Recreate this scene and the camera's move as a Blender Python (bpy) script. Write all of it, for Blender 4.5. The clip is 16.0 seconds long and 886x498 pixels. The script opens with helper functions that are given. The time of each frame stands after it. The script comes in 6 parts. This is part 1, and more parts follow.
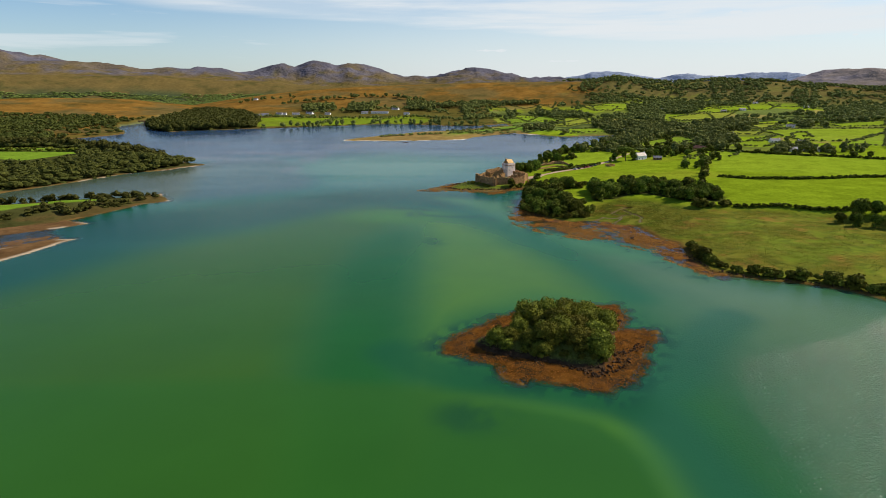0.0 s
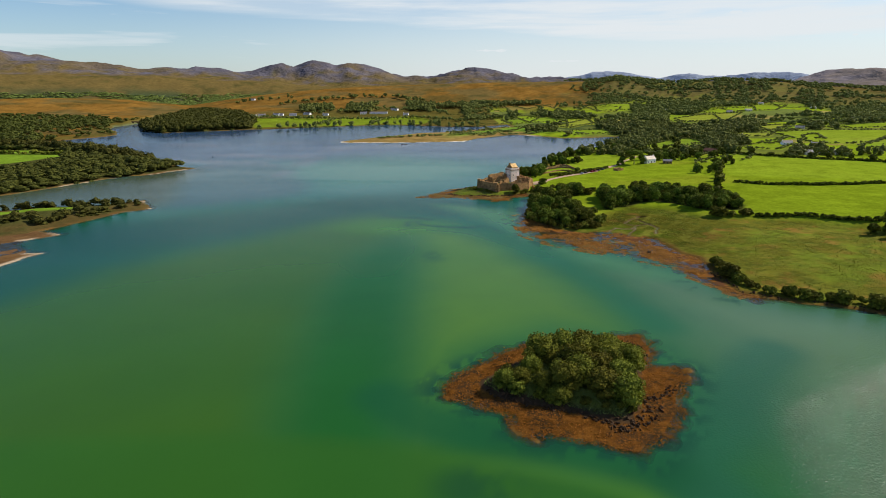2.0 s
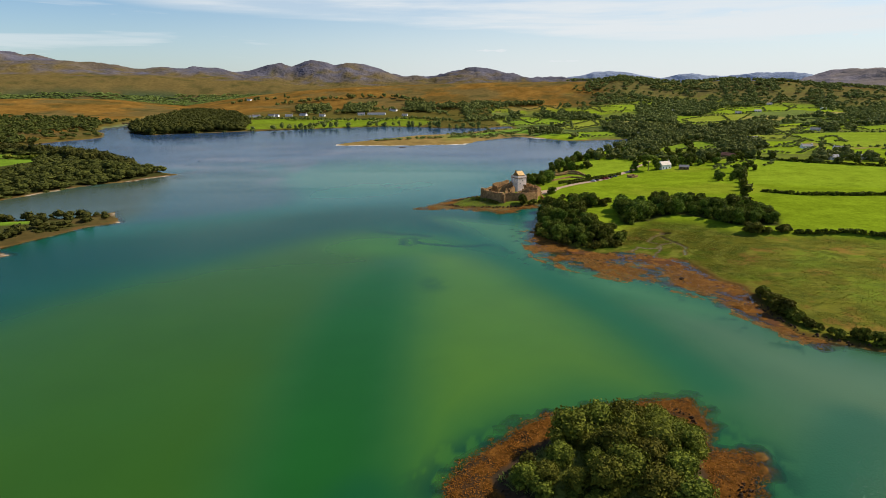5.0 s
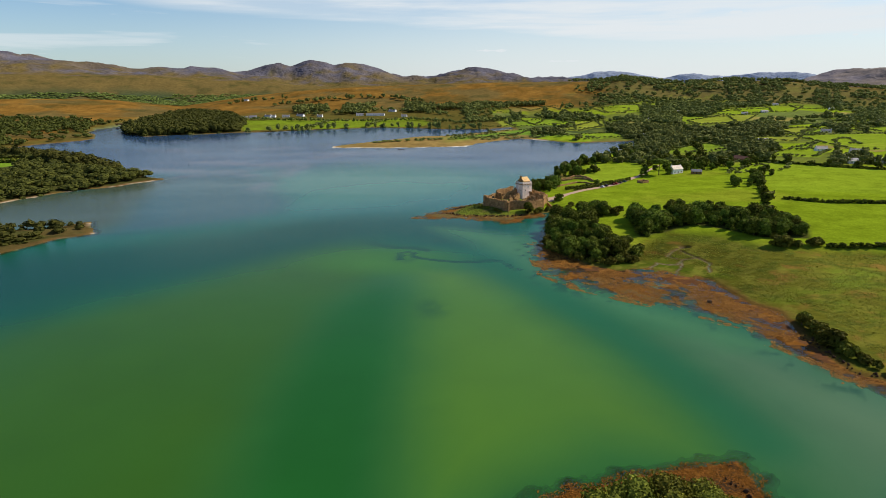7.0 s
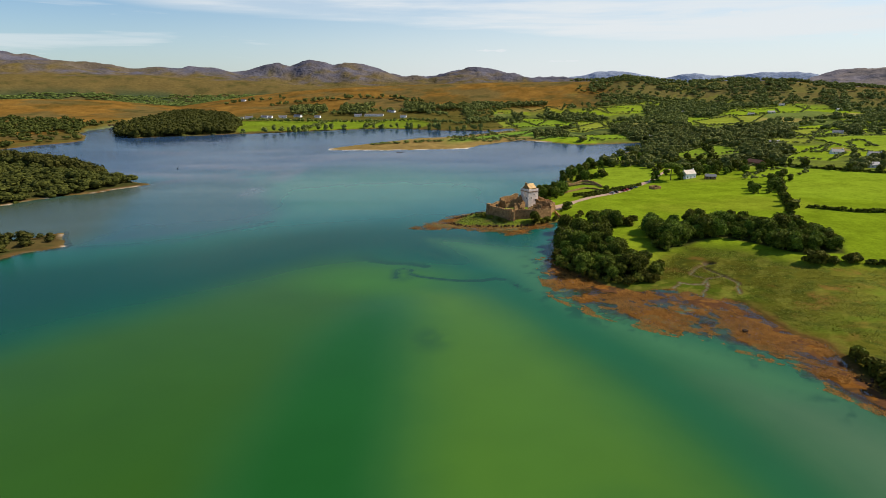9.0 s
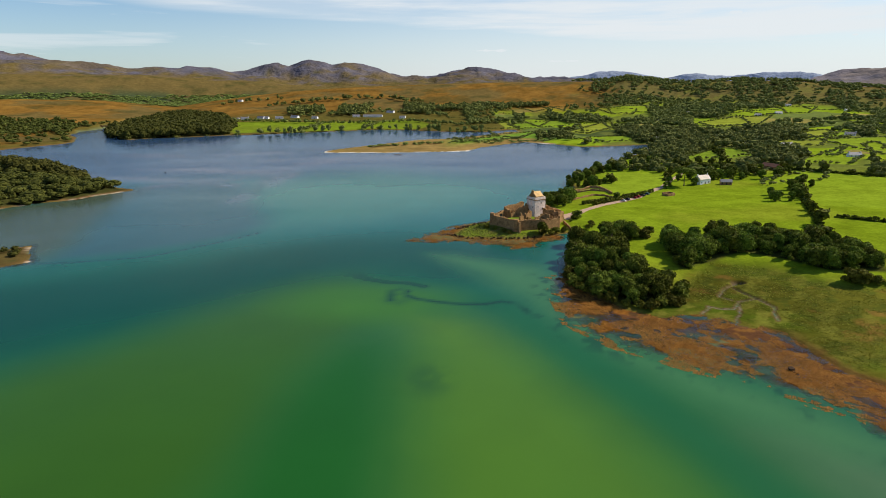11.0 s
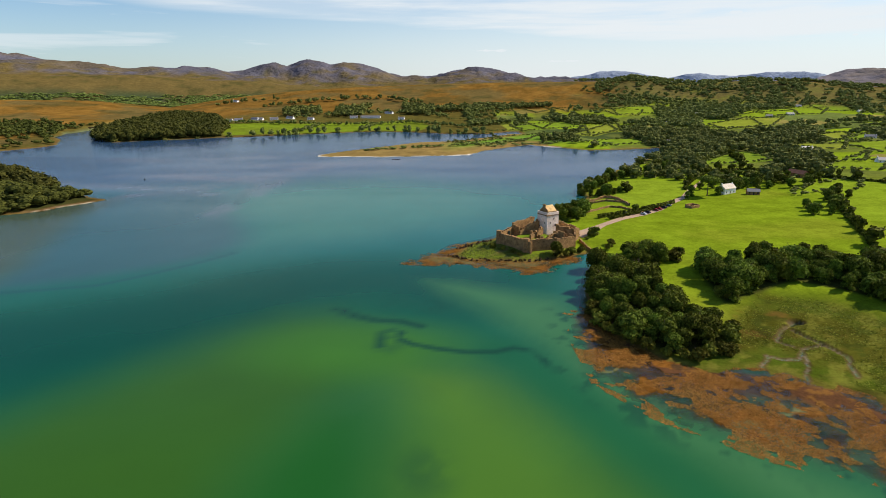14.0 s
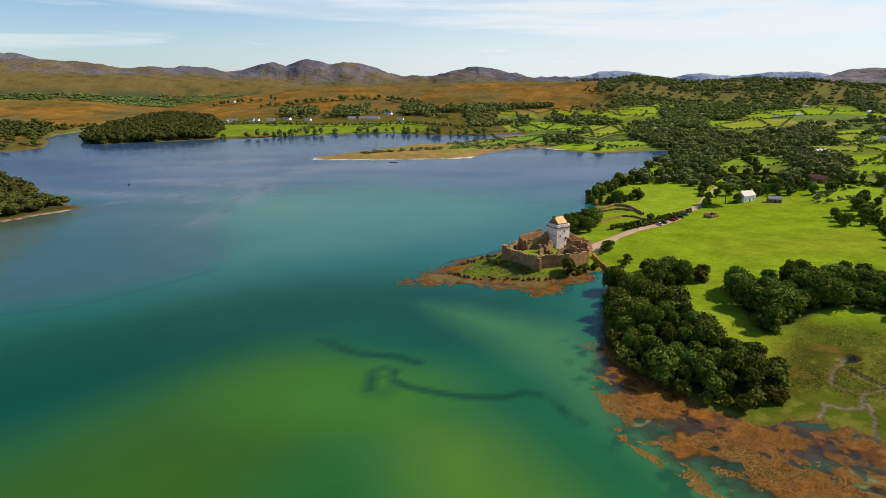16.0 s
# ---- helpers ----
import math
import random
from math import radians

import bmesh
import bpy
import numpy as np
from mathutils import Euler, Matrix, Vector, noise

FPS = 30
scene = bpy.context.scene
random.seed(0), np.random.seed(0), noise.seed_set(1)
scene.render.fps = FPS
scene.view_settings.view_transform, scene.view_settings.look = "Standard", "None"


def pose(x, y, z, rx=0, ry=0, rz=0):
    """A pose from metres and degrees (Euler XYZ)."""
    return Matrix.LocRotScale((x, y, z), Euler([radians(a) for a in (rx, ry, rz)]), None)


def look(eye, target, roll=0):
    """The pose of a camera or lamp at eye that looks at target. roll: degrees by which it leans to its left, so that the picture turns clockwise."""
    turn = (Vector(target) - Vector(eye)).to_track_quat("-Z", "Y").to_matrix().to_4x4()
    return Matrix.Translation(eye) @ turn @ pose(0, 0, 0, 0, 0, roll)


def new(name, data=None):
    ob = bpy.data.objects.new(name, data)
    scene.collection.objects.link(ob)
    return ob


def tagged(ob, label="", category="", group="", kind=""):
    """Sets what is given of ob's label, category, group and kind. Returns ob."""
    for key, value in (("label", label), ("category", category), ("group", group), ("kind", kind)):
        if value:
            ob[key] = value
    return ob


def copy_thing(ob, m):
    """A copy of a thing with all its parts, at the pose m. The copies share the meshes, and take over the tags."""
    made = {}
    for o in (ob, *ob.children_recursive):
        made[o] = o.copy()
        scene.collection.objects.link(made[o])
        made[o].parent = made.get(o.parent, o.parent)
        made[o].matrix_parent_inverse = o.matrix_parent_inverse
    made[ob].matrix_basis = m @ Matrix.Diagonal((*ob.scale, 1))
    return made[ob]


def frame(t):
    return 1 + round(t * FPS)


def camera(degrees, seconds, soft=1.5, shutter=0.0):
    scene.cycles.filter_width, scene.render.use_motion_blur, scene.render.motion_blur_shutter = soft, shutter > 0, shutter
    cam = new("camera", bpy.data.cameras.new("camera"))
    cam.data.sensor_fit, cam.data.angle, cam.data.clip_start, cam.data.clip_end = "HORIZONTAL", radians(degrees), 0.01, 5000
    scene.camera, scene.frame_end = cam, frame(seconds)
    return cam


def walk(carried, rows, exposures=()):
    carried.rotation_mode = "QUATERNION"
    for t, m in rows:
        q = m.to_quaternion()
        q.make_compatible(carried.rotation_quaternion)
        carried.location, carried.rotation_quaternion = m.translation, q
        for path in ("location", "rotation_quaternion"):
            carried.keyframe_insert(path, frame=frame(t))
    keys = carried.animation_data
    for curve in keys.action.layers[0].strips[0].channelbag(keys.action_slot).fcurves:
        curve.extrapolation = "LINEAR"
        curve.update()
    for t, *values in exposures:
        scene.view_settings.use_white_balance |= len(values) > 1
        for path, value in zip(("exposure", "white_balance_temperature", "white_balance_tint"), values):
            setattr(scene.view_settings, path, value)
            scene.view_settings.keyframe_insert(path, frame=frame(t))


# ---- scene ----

# ---------------------------------------------------------------- camera
cam = camera(73.75, 16.0, soft=0.8)
TILT, TURN, LEAN = radians(15.556), radians(-0.102), -0.26


def eye_at(t):
    return Vector((0.0, 14.884 * t + 0.01138 * t * t, 88.0 + 0.08 * t))


GAZE = Vector((-math.sin(TURN) * math.cos(TILT), math.cos(TURN) * math.cos(TILT), -math.sin(TILT)))
walk(cam, [(t, look(eye_at(t), eye_at(t) + GAZE * 100, LEAN)) for t in (0, 2, 4, 6, 8, 10, 12, 14, 16)], [(0, 0.10), (8, 0.10), (12, 0.14), (16, 0.21)])

# ---------------------------------------------------------------- light
SUN_AZ, SUN_EL = radians(70), radians(39)
world = bpy.data.worlds.new("world")
scene.world = world
world.use_nodes = True
wt = world.node_tree
wt.nodes.clear()


def wnode(kind, **kw):
    n = wt.nodes.new(kind)
    for k, v in kw.items():
        n.inputs[k].default_value = v
    return n


sky = wt.nodes.new("ShaderNodeTexSky")
sky.sky_type, sky.sun_disc = "NISHITA", False
sky.sun_elevation, sky.sun_rotation = SUN_EL, SUN_AZ
sky.air_density, sky.dust_density, sky.ozone_density = 1.0, 0.6, 2.5
geo = wt.nodes.new("ShaderNodeTexCoord")
sep = wt.nodes.new("ShaderNodeSeparateXYZ")
wt.links.new(geo.outputs["Generated"], sep.inputs[0])


def wmath(op, a, b, c=0.0):
    n = wt.nodes.new("ShaderNodeMath")
    n.operation = op
    for i, v in enumerate((a, b, c)):
        if isinstance(v, float):
            n.inputs[i].default_value = v
        else:
            wt.links.new(v, n.inputs[i])
    return n.outputs[0]


def wrange(v, a, b, c, d):
    n = wt.nodes.new("ShaderNodeMapRange")
    n.interpolation_type = "SMOOTHSTEP"
    for k, x in zip(("From Min", "From Max", "To Min", "To Max"), (a, b, c, d)):
        n.inputs[k].default_value = x
    wt.links.new(v, n.inputs["Value"])
    return n.outputs[0]


# cirrus: long streaks that slant down towards the sun's side
wmap = wt.nodes.new("ShaderNodeMapping")
wmap.inputs["Rotation"].default_value = (0, radians(3.6), 0)
wmap.inputs["Scale"].default_value = (1.0, 1.0, 15.0)
wt.links.new(geo.outputs["Generated"], wmap.inputs["Vector"])
n1 = wnode("ShaderNodeTexNoise", Scale=2.6, Detail=10.0, Roughness=0.56, Distortion=0.25)
wt.links.new(wmap.outputs[0], n1.inputs["Vector"])
streak = wrange(n1.outputs["Fac"], 0.42, 0.66, 0.0, 0.75)
slant = wmath("MULTIPLY_ADD", sep.outputs["X"], 0.075, sep.outputs["Z"])
sheet_low = wrange(slant, 0.066, 0.094, 0.0, 1.0)
sheet_side = wrange(sep.outputs["X"], -0.56, -0.36, 0.0, 1.0)
sheet_top = wrange(slant, 0.13, 0.24, 1.0, 0.12)
cirrus = wmath("MULTIPLY", wmath("MULTIPLY", sheet_low, sheet_side), sheet_top)
cirrus = wmath("MULTIPLY", cirrus, wrange(n1.outputs["Fac"], 0.30, 0.60, 0.45, 0.95))
thin = wrange(sep.outputs["Z"], 0.13, 0.26, 0.8, 0.1)
cirrus = wmath("MAXIMUM", cirrus, wmath("MULTIPLY", streak, thin))
# milky veil, thickest low over the land and towards the sun
veil = wmath("MULTIPLY", wrange(sep.outputs["Z"], 0.0, 0.20, 0.85, 0.0), wrange(sep.outputs["X"], -0.60, 0.25, 0.35, 1.0))
veil = wmath("MAXIMUM", veil, wmath("MULTIPLY", wrange(sep.outputs["X"], -0.25, 0.45, 0.0, 0.66), wrange(sep.outputs["Z"], 0.13, 0.26, 1.0, 0.12)))
cover = wmath("MAXIMUM", cirrus, veil)
# a few small fair-weather clouds
puff = cover
rag = wnode("ShaderNodeTexNoise", Scale=55.0, Detail=4.0)
wt.links.new(geo.outputs["Generated"], rag.inputs["Vector"])
for place, wide, tall in (((0.418, 0.903, 0.098), 0.020, 0.0055), ((0.551, 0.830, 0.062), 0.009, 0.0035), ((0.545, 0.830, 0.118), 0.016, 0.0040), ((-0.405, 0.912, 0.020), 0.030, 0.0050), ((0.075, 0.99, 0.052), 0.050, 0.0045), ((0.19, 0.98, 0.035), 0.075, 0.0035), ((-0.26, 0.96, 0.022), 0.016, 0.0035)):
    sub = wt.nodes.new("ShaderNodeVectorMath")
    sub.operation = "SUBTRACT"
    sub.inputs[1].default_value = place
    wt.links.new(geo.outputs["Generated"], sub.inputs[0])
    div = wt.nodes.new("ShaderNodeVectorMath")
    div.operation = "DIVIDE"
    div.inputs[1].default_value = (wide, wide, tall)
    wt.links.new(sub.outputs[0], div.inputs[0])
    ln = wt.nodes.new("ShaderNodeVectorMath")
    ln.operation = "LENGTH"
    wt.links.new(div.outputs[0], ln.inputs[0])
    mad = wt.nodes.new("ShaderNodeMath")
    mad.operation = "MULTIPLY_ADD"
    mad.inputs[1].default_value = 1.6
    wt.links.new(rag.outputs["Fac"], mad.inputs[0])
    wt.links.new(ln.outputs["Value"], mad.inputs[2])
    edge_map = wt.nodes.new("ShaderNodeMapRange")
    edge_map.inputs["From Min"].default_value, edge_map.inputs["From Max"].default_value = 1.1, 1.9
    edge_map.inputs["To Min"].default_value, edge_map.inputs["To Max"].default_value = 0.9, 0.0
    wt.links.new(mad.outputs[0], edge_map.inputs["Value"])
    big = wt.nodes.new("ShaderNodeMath")
    big.operation = "MAXIMUM"
    wt.links.new(puff, big.inputs[0])
    wt.links.new(edge_map.outputs[0], big.inputs[1])
    puff = big.outputs[0]
mixc = wt.nodes.new("ShaderNodeMixRGB")
mixc.inputs[2].default_value = (8.6, 9.05, 9.35, 1)
wt.links.new(puff, mixc.inputs[0])
tint = wnode("ShaderNodeHueSaturation", Saturation=1.12, Value=1.0)
wt.links.new(sky.outputs[0], tint.inputs["Color"])
cool = wt.nodes.new("ShaderNodeMixRGB")
cool.blend_type = "MULTIPLY"
cool.inputs[0].default_value, cool.inputs[2].default_value = 1.0, (0.93, 1.16, 1.36, 1)
wt.links.new(tint.outputs[0], cool.inputs[1])
wt.links.new(cool.outputs[0], mixc.inputs[1])
bg = wnode("ShaderNodeBackground", Strength=0.085)
wt.links.new(mixc.outputs[0], bg.inputs["Color"])
wt.links.new(bg.outputs[0], wt.nodes.new("ShaderNodeOutputWorld").inputs[0])

sun = new("sun", bpy.data.lights.new("sun", "SUN"))
sun.data.energy, sun.data.angle, sun.data.color = 5.4, radians(0.53), (1.0, 0.90, 0.74)
to_sun = Vector((math.sin(SUN_AZ) * math.cos(SUN_EL), math.cos(SUN_AZ) * math.cos(SUN_EL), math.sin(SUN_EL)))
sun.matrix_world = look(to_sun * 500, (0, 0, 0))


# ---------------------------------------------------------------- materials
def material(name):
    m = bpy.data.materials.new(name)
    m.use_nodes = True
    return m, m.node_tree.nodes, m.node_tree.links, m.node_tree.nodes["Principled BSDF"]


def plain(name, color, rough=0.8, scale=0.5, vary=0.35, bump=0.2, metal=0.0, dist=0.1, fine=8.0, island=0.0, random_ob=0.0):
    """Surface with grain and stains at two scales, in metres."""
    m, N, L, b = material(name)
    tc = N.new("ShaderNodeTexCoord")
    a = N.new("ShaderNodeTexNoise")
    a.inputs["Scale"].default_value, a.inputs["Detail"].default_value = scale, 6
    c = N.new("ShaderNodeTexNoise")
    c.inputs["Scale"].default_value, c.inputs["Detail"].default_value = scale * fine, 4
    for n in (a, c):
        L.new(tc.outputs["Object"], n.inputs["Vector"])
    add = N.new("ShaderNodeMath")
    add.operation = "ADD"
    L.new(a.outputs["Fac"], add.inputs[0])
    L.new(c.outputs["Fac"], add.inputs[1])
    top = add.outputs[0]
    if island or random_ob:
        src = N.new("ShaderNodeNewGeometry").outputs["Random Per Island"] if island else N.new("ShaderNodeObjectInfo").outputs["Random"]
        k = N.new("ShaderNodeMath")
        k.operation = "MULTIPLY_ADD"
        k.inputs[1].default_value = island or random_ob
        L.new(src, k.inputs[0])
        L.new(top, k.inputs[2])
        top = k.outputs[0]
    mr = N.new("ShaderNodeMapRange")
    mr.inputs["From Min"].default_value, mr.inputs["From Max"].default_value = 0.6, 1.4 + (island or random_ob)
    mr.inputs["To Min"].default_value, mr.inputs["To Max"].default_value = 1 - vary, 1 + vary
    L.new(top, mr.inputs["Value"])
    hsv = N.new("ShaderNodeHueSaturation")
    hsv.inputs["Color"].default_value = (*color, 1)
    L.new(mr.outputs[0], hsv.inputs["Value"])
    L.new(hsv.outputs[0], b.inputs["Base Color"])
    b.inputs["Roughness"].default_value, b.inputs["Metallic"].default_value = rough, metal
    b.inputs["Specular IOR Level"].default_value = 0.5 if rough < 0.7 else 0.08
    if bump:
        bp = N.new("ShaderNodeBump")
        bp.inputs["Strength"].default_value, bp.inputs["Distance"].default_value = bump, dist
        L.new(c.outputs["Fac"], bp.inputs["Height"])
        L.new(bp.outputs[0], b.inputs["Normal"])
    return m


def foliage(name, dark, light, hue=0.03):
    m, N, L, b = material(name)
    g = N.new("ShaderNodeNewGeometry")
    oi = N.new("ShaderNodeObjectInfo")
    r = N.new("ShaderNodeMixRGB")
    r.inputs[1].default_value, r.inputs[2].default_value = (*dark, 1), (*light, 1)
    tcl = N.new("ShaderNodeTexCoord")
    clump = N.new("ShaderNodeTexNoise")
    clump.inputs["Scale"].default_value, clump.inputs["Detail"].default_value = 0.45, 3
    L.new(tcl.outputs["Object"], clump.inputs["Vector"])
    cm = N.new("ShaderNodeMapRange")
    cm.inputs["From Min"].default_value, cm.inputs["From Max"].default_value = 0.32, 0.68
    cm.inputs["To Min"].default_value, cm.inputs["To Max"].default_value = 0.0, 0.6
    L.new(clump.outputs["Fac"], cm.inputs["Value"])
    ra = N.new("ShaderNodeMath")
    ra.operation = "MULTIPLY_ADD"
    ra.inputs[1].default_value = 0.45
    L.new(g.outputs["Random Per Island"], ra.inputs[0])
    L.new(cm.outputs[0], ra.inputs[2])
    L.new(ra.outputs[0], r.inputs[0])
    hs = N.new("ShaderNodeHueSaturation")
    mr = N.new("ShaderNodeMapRange")
    mr.inputs["To Min"].default_value, mr.inputs["To Max"].default_value = 0.5 - hue, 0.5 + hue * 0.6
    L.new(oi.outputs["Random"], mr.inputs["Value"])
    L.new(mr.outputs[0], hs.inputs["Hue"])
    mv = N.new("ShaderNodeMapRange")
    mv.inputs["To Min"].default_value, mv.inputs["To Max"].default_value = 0.7, 1.45
    L.new(oi.outputs["Random"], mv.inputs["Value"])
    L.new(mv.outputs[0], hs.inputs["Value"])
    L.new(r.outputs[0], hs.inputs["Color"])
    L.new(hs.outputs[0], b.inputs["Base Color"])
    b.inputs["Roughness"].default_value = 0.8
    b.inputs["Specular IOR Level"].default_value = 0.05
    tr = N.new("ShaderNodeBsdfTranslucent")
    L.new(hs.outputs[0], tr.inputs["Color"])
    mixs = N.new("ShaderNodeMixShader")
    mixs.inputs[0].default_value = 0.14
    L.new(b.outputs[0], mixs.inputs[1])
    L.new(tr.outputs[0], mixs.inputs[2])
    L.new(mixs.outputs[0], N["Material Output"].inputs["Surface"])
    return m


M_LEAF = foliage("broadleaf", (0.007, 0.014, 0.002), (0.160, 0.205, 0.022))
M_LEAF_OLIVE = foliage("olive_leaf", (0.020, 0.029, 0.004), (0.195, 0.200, 0.023))
M_SCRUB = foliage("heathy_scrub", (0.014, 0.021, 0.005), (0.098, 0.100, 0.019))
# far crowns paled: haze and sunlit tops put into the leaf colour
M_LEAF_FAR = foliage("far_leaf", (0.044, 0.066, 0.020), (0.235, 0.272, 0.062))
M_BARK = plain("bark", (0.10, 0.075, 0.05), 0.9, 2.0, 0.4)
M_STONE = plain("rubble_stone", (0.300, 0.172, 0.072), 0.9, 0.45, 0.75, 0.8, dist=0.2, fine=6)
M_LIME = plain("limewash", (0.82, 0.66, 0.55), 0.85, 0.3, 0.28, 0.25, fine=5)
M_SLATE = plain("golden_stone_roof", (0.66, 0.42, 0.18), 0.85, 0.6, 0.4, 0.3)
M_ROCK = plain("shore_rock", (0.048, 0.028, 0.015), 0.85, 0.7, 0.55, 0.5, island=0.6)
M_WHITE = plain("white_render", (0.86, 0.84, 0.80), 0.8, 0.4, 0.12, 0.1)
M_GREYROOF = plain("slate_roof", (0.16, 0.15, 0.16), 0.6, 0.8, 0.3, 0.2, random_ob=0.4)
M_GLASS = plain("dark_window", (0.03, 0.035, 0.04), 0.15, 1.0, 0.2, 0.0)
M_GRAVEL = plain("gravel", (0.40, 0.27, 0.185), 0.95, 0.3, 0.25, 0.3)
M_WRACK = plain("brown_wrack", (0.290, 0.130, 0.024), 0.9, 0.25, 0.55, 0.3, island=0.35)
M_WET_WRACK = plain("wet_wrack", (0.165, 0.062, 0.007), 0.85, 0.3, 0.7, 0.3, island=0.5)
M_TURF = foliage("long_grass", (0.07, 0.10, 0.02), (0.19, 0.19, 0.05))
M_REED = foliage("reed_grass", (0.080, 0.096, 0.010), (0.225, 0.238, 0.028))


# ---------------------------------------------------------------- ground shape
def hash2(ix, iy, seed):
    h = (ix.astype(np.int64) * 374761393 + iy.astype(np.int64) * 668265263 + seed * 2246822519) & 0xFFFFFFFF
    h = ((h ^ (h >> 13)) * 1274126177) & 0xFFFFFFFF
    return ((h ^ (h >> 16)) & 0xFFFF) / 65535.0


def vnoise(x, y, seed=0):
    ix, iy = np.floor(x), np.floor(y)
    fx, fy = x - ix, y - iy
    fx, fy = fx * fx * (3 - 2 * fx), fy * fy * (3 - 2 * fy)
    a, b = hash2(ix, iy, seed), hash2(ix + 1, iy, seed)
    c, d = hash2(ix, iy + 1, seed), hash2(ix + 1, iy + 1, seed)
    return (a + (b - a) * fx) * (1 - fy) + (c + (d - c) * fx) * fy


def fbm(x, y, size, seed=0, octaves=4):
    """Noise of mean about 0.5, whose largest lumps are size metres."""
    out, amp, tot = 0, 1.0, 0
    for o in range(octaves):
        out = out + amp * vnoise(x / size * 2 ** o + 17.3 * o, y / size * 2 ** o - 9.1 * o, seed + o)
        tot += amp
        amp *= 0.55
    return out / tot


def smooth(a, b, x):
    t = np.clip((x - a) / (b - a), 0, 1)
    return t * t * (3 - 2 * t)


def inside(outline, X, Y, reach=80.0):
    """Signed distance to a closed outline, positive within; -reach where further off."""
    P = np.array(outline, float)
    out = np.full(X.shape, -reach)
    sel = (X > P[:, 0].min() - reach) & (X < P[:, 0].max() + reach) & (Y > P[:, 1].min() - reach) & (Y < P[:, 1].max() + reach)
    x, y = X[sel], Y[sel]
    d2 = np.full(x.shape, 1e12)
    odd = np.zeros(x.shape, bool)
    for (ax, ay), (bx, by) in zip(P, np.roll(P, -1, 0)):
        ex, ey = bx - ax, by - ay
        t = np.clip(((x - ax) * ex + (y - ay) * ey) / (ex * ex + ey * ey + 1e-9), 0, 1)
        d2 = np.minimum(d2, (x - ax - t * ex) ** 2 + (y - ay - t * ey) ** 2)
        if ay != by:
            odd ^= ((ay > y) != (by > y)) & (x < (bx - ax) * (y - ay) / (by - ay) + ax)
    out[sel] = np.where(odd, 1, -1) * np.sqrt(d2)
    return np.maximum(out, -reach)


def away(line, X, Y, reach=60.0):
    """Distance to an open line."""
    P = np.array(line, float)
    out = np.full(X.shape, reach)
    sel = (X > P[:, 0].min() - reach) & (X < P[:, 0].max() + reach) & (Y > P[:, 1].min() - reach) & (Y < P[:, 1].max() + reach)
    x, y = X[sel], Y[sel]
    d2 = np.full(x.shape, reach * reach)
    for (ax, ay), (bx, by) in zip(P, P[1:]):
        ex, ey = bx - ax, by - ay
        t = np.clip(((x - ax) * ex + (y - ay) * ey) / (ex * ex + ey * ey), 0, 1)
        d2 = np.minimum(d2, (x - ax - t * ex) ** 2 + (y - ay - t * ey) ** 2)
    out[sel] = np.sqrt(d2)
    return out


# shores, as plan outlines in metres
MAIN = [(150, 1124), (173, 1076), (204, 1039), (243, 1044), (286, 1056), (319, 1069), (305, 1015), (238, 916), (181, 831),
        (154, 796), (130, 742), (118, 711), (119, 688), (109, 667), (87, 630), (75, 609), (62, 594), (39, 565), (30, 553),
        (18, 546), (12, 538), (5, 515), (10, 508), (23, 506), (36, 503), (47, 501), (58, 508), (73, 517), (81, 520)]
MARSH_SHORE = [(85, 516), (75, 494), (64, 461), (59, 434), (60, 417), (68, 402), (74, 391), (83, 384), (88, 381), (95, 384),
               (103, 384), (103, 379), (109, 381), (114, 373), (118, 368), (121, 371), (126, 366), (127, 350), (129, 335), (135, 326),
               (130, 301), (129, 274), (138, 265), (148, 259), (164, 254), (178, 244), (186, 232), (240, 190), (330, 60), (500, -300)]
MAIN = MAIN + MARSH_SHORE + [(7000, -300), (7000, 7000), (150, 7000)]
NORTH = [(-676, 1401), (-602, 1254), (-538, 1189), (-504, 1217), (-445, 1244), (-396, 1273), (-319, 1302), (-264, 1334), (-207, 1368),
         (-133, 1403), (-53, 1377), (24, 1333), (86, 1329), (135, 1383), (170, 1390), (170, 7000), (-900, 7000), (-860, 2200), (-735, 2000), (-690, 1600)]
NORTH_LEFT = [(-1600, 900), (-1000, 885), (-659, 915), (-664, 965), (-644, 985), (-640, 1043), (-625, 1076), (-608, 1112), (-605, 1151),
              (-665, 1258), (-699, 1293), (-735, 1386), (-733, 1446), (-745, 1530), (-780, 1700), (-760, 2000), (-720, 2100), (-700, 7000), (-7000, 7000), (-7000, 900)]
SPIT = [(160, 1330), (129, 1326), (81, 1259), (21, 1184), (-34, 1173), (-85, 1108), (-138, 1038), (-163, 996), (-160, 976), (-121, 974),
        (-75, 971), (-20, 978), (36, 986), (58, 1039), (90, 1073), (131, 1121), (162, 1081), (250, 1060), (260, 1340)]
PEN_FAR = [(-272, 684), (-282, 669), (-300, 638), (-318, 626), (-334, 598), (-345, 569), (-356, 543), (-368, 522), (-377, 499), (-480, 440),
           (-700, 400), (-7000, 400), (-7000, 830), (-659, 850), (-603, 868), (-549, 875), (-486, 850), (-361, 765), (-331, 723), (-295, 700)]
PEN_NEAR = [(-216, 462), (-232, 449), (-240, 424), (-249, 403), (-254, 389), (-320, 340), (-420, 300), (-7000, 200), (-7000, 380), (-420, 410),
            (-341, 449), (-315, 460), (-303, 469), (-268, 476), (-252, 480), (-237, 498), (-228, 478)]
FLAT_A = [(-254, 392), (-233, 384), (-246, 371), (-262, 358), (-285, 344), (-330, 330), (-440, 300), (-440, 420), (-300, 400)]
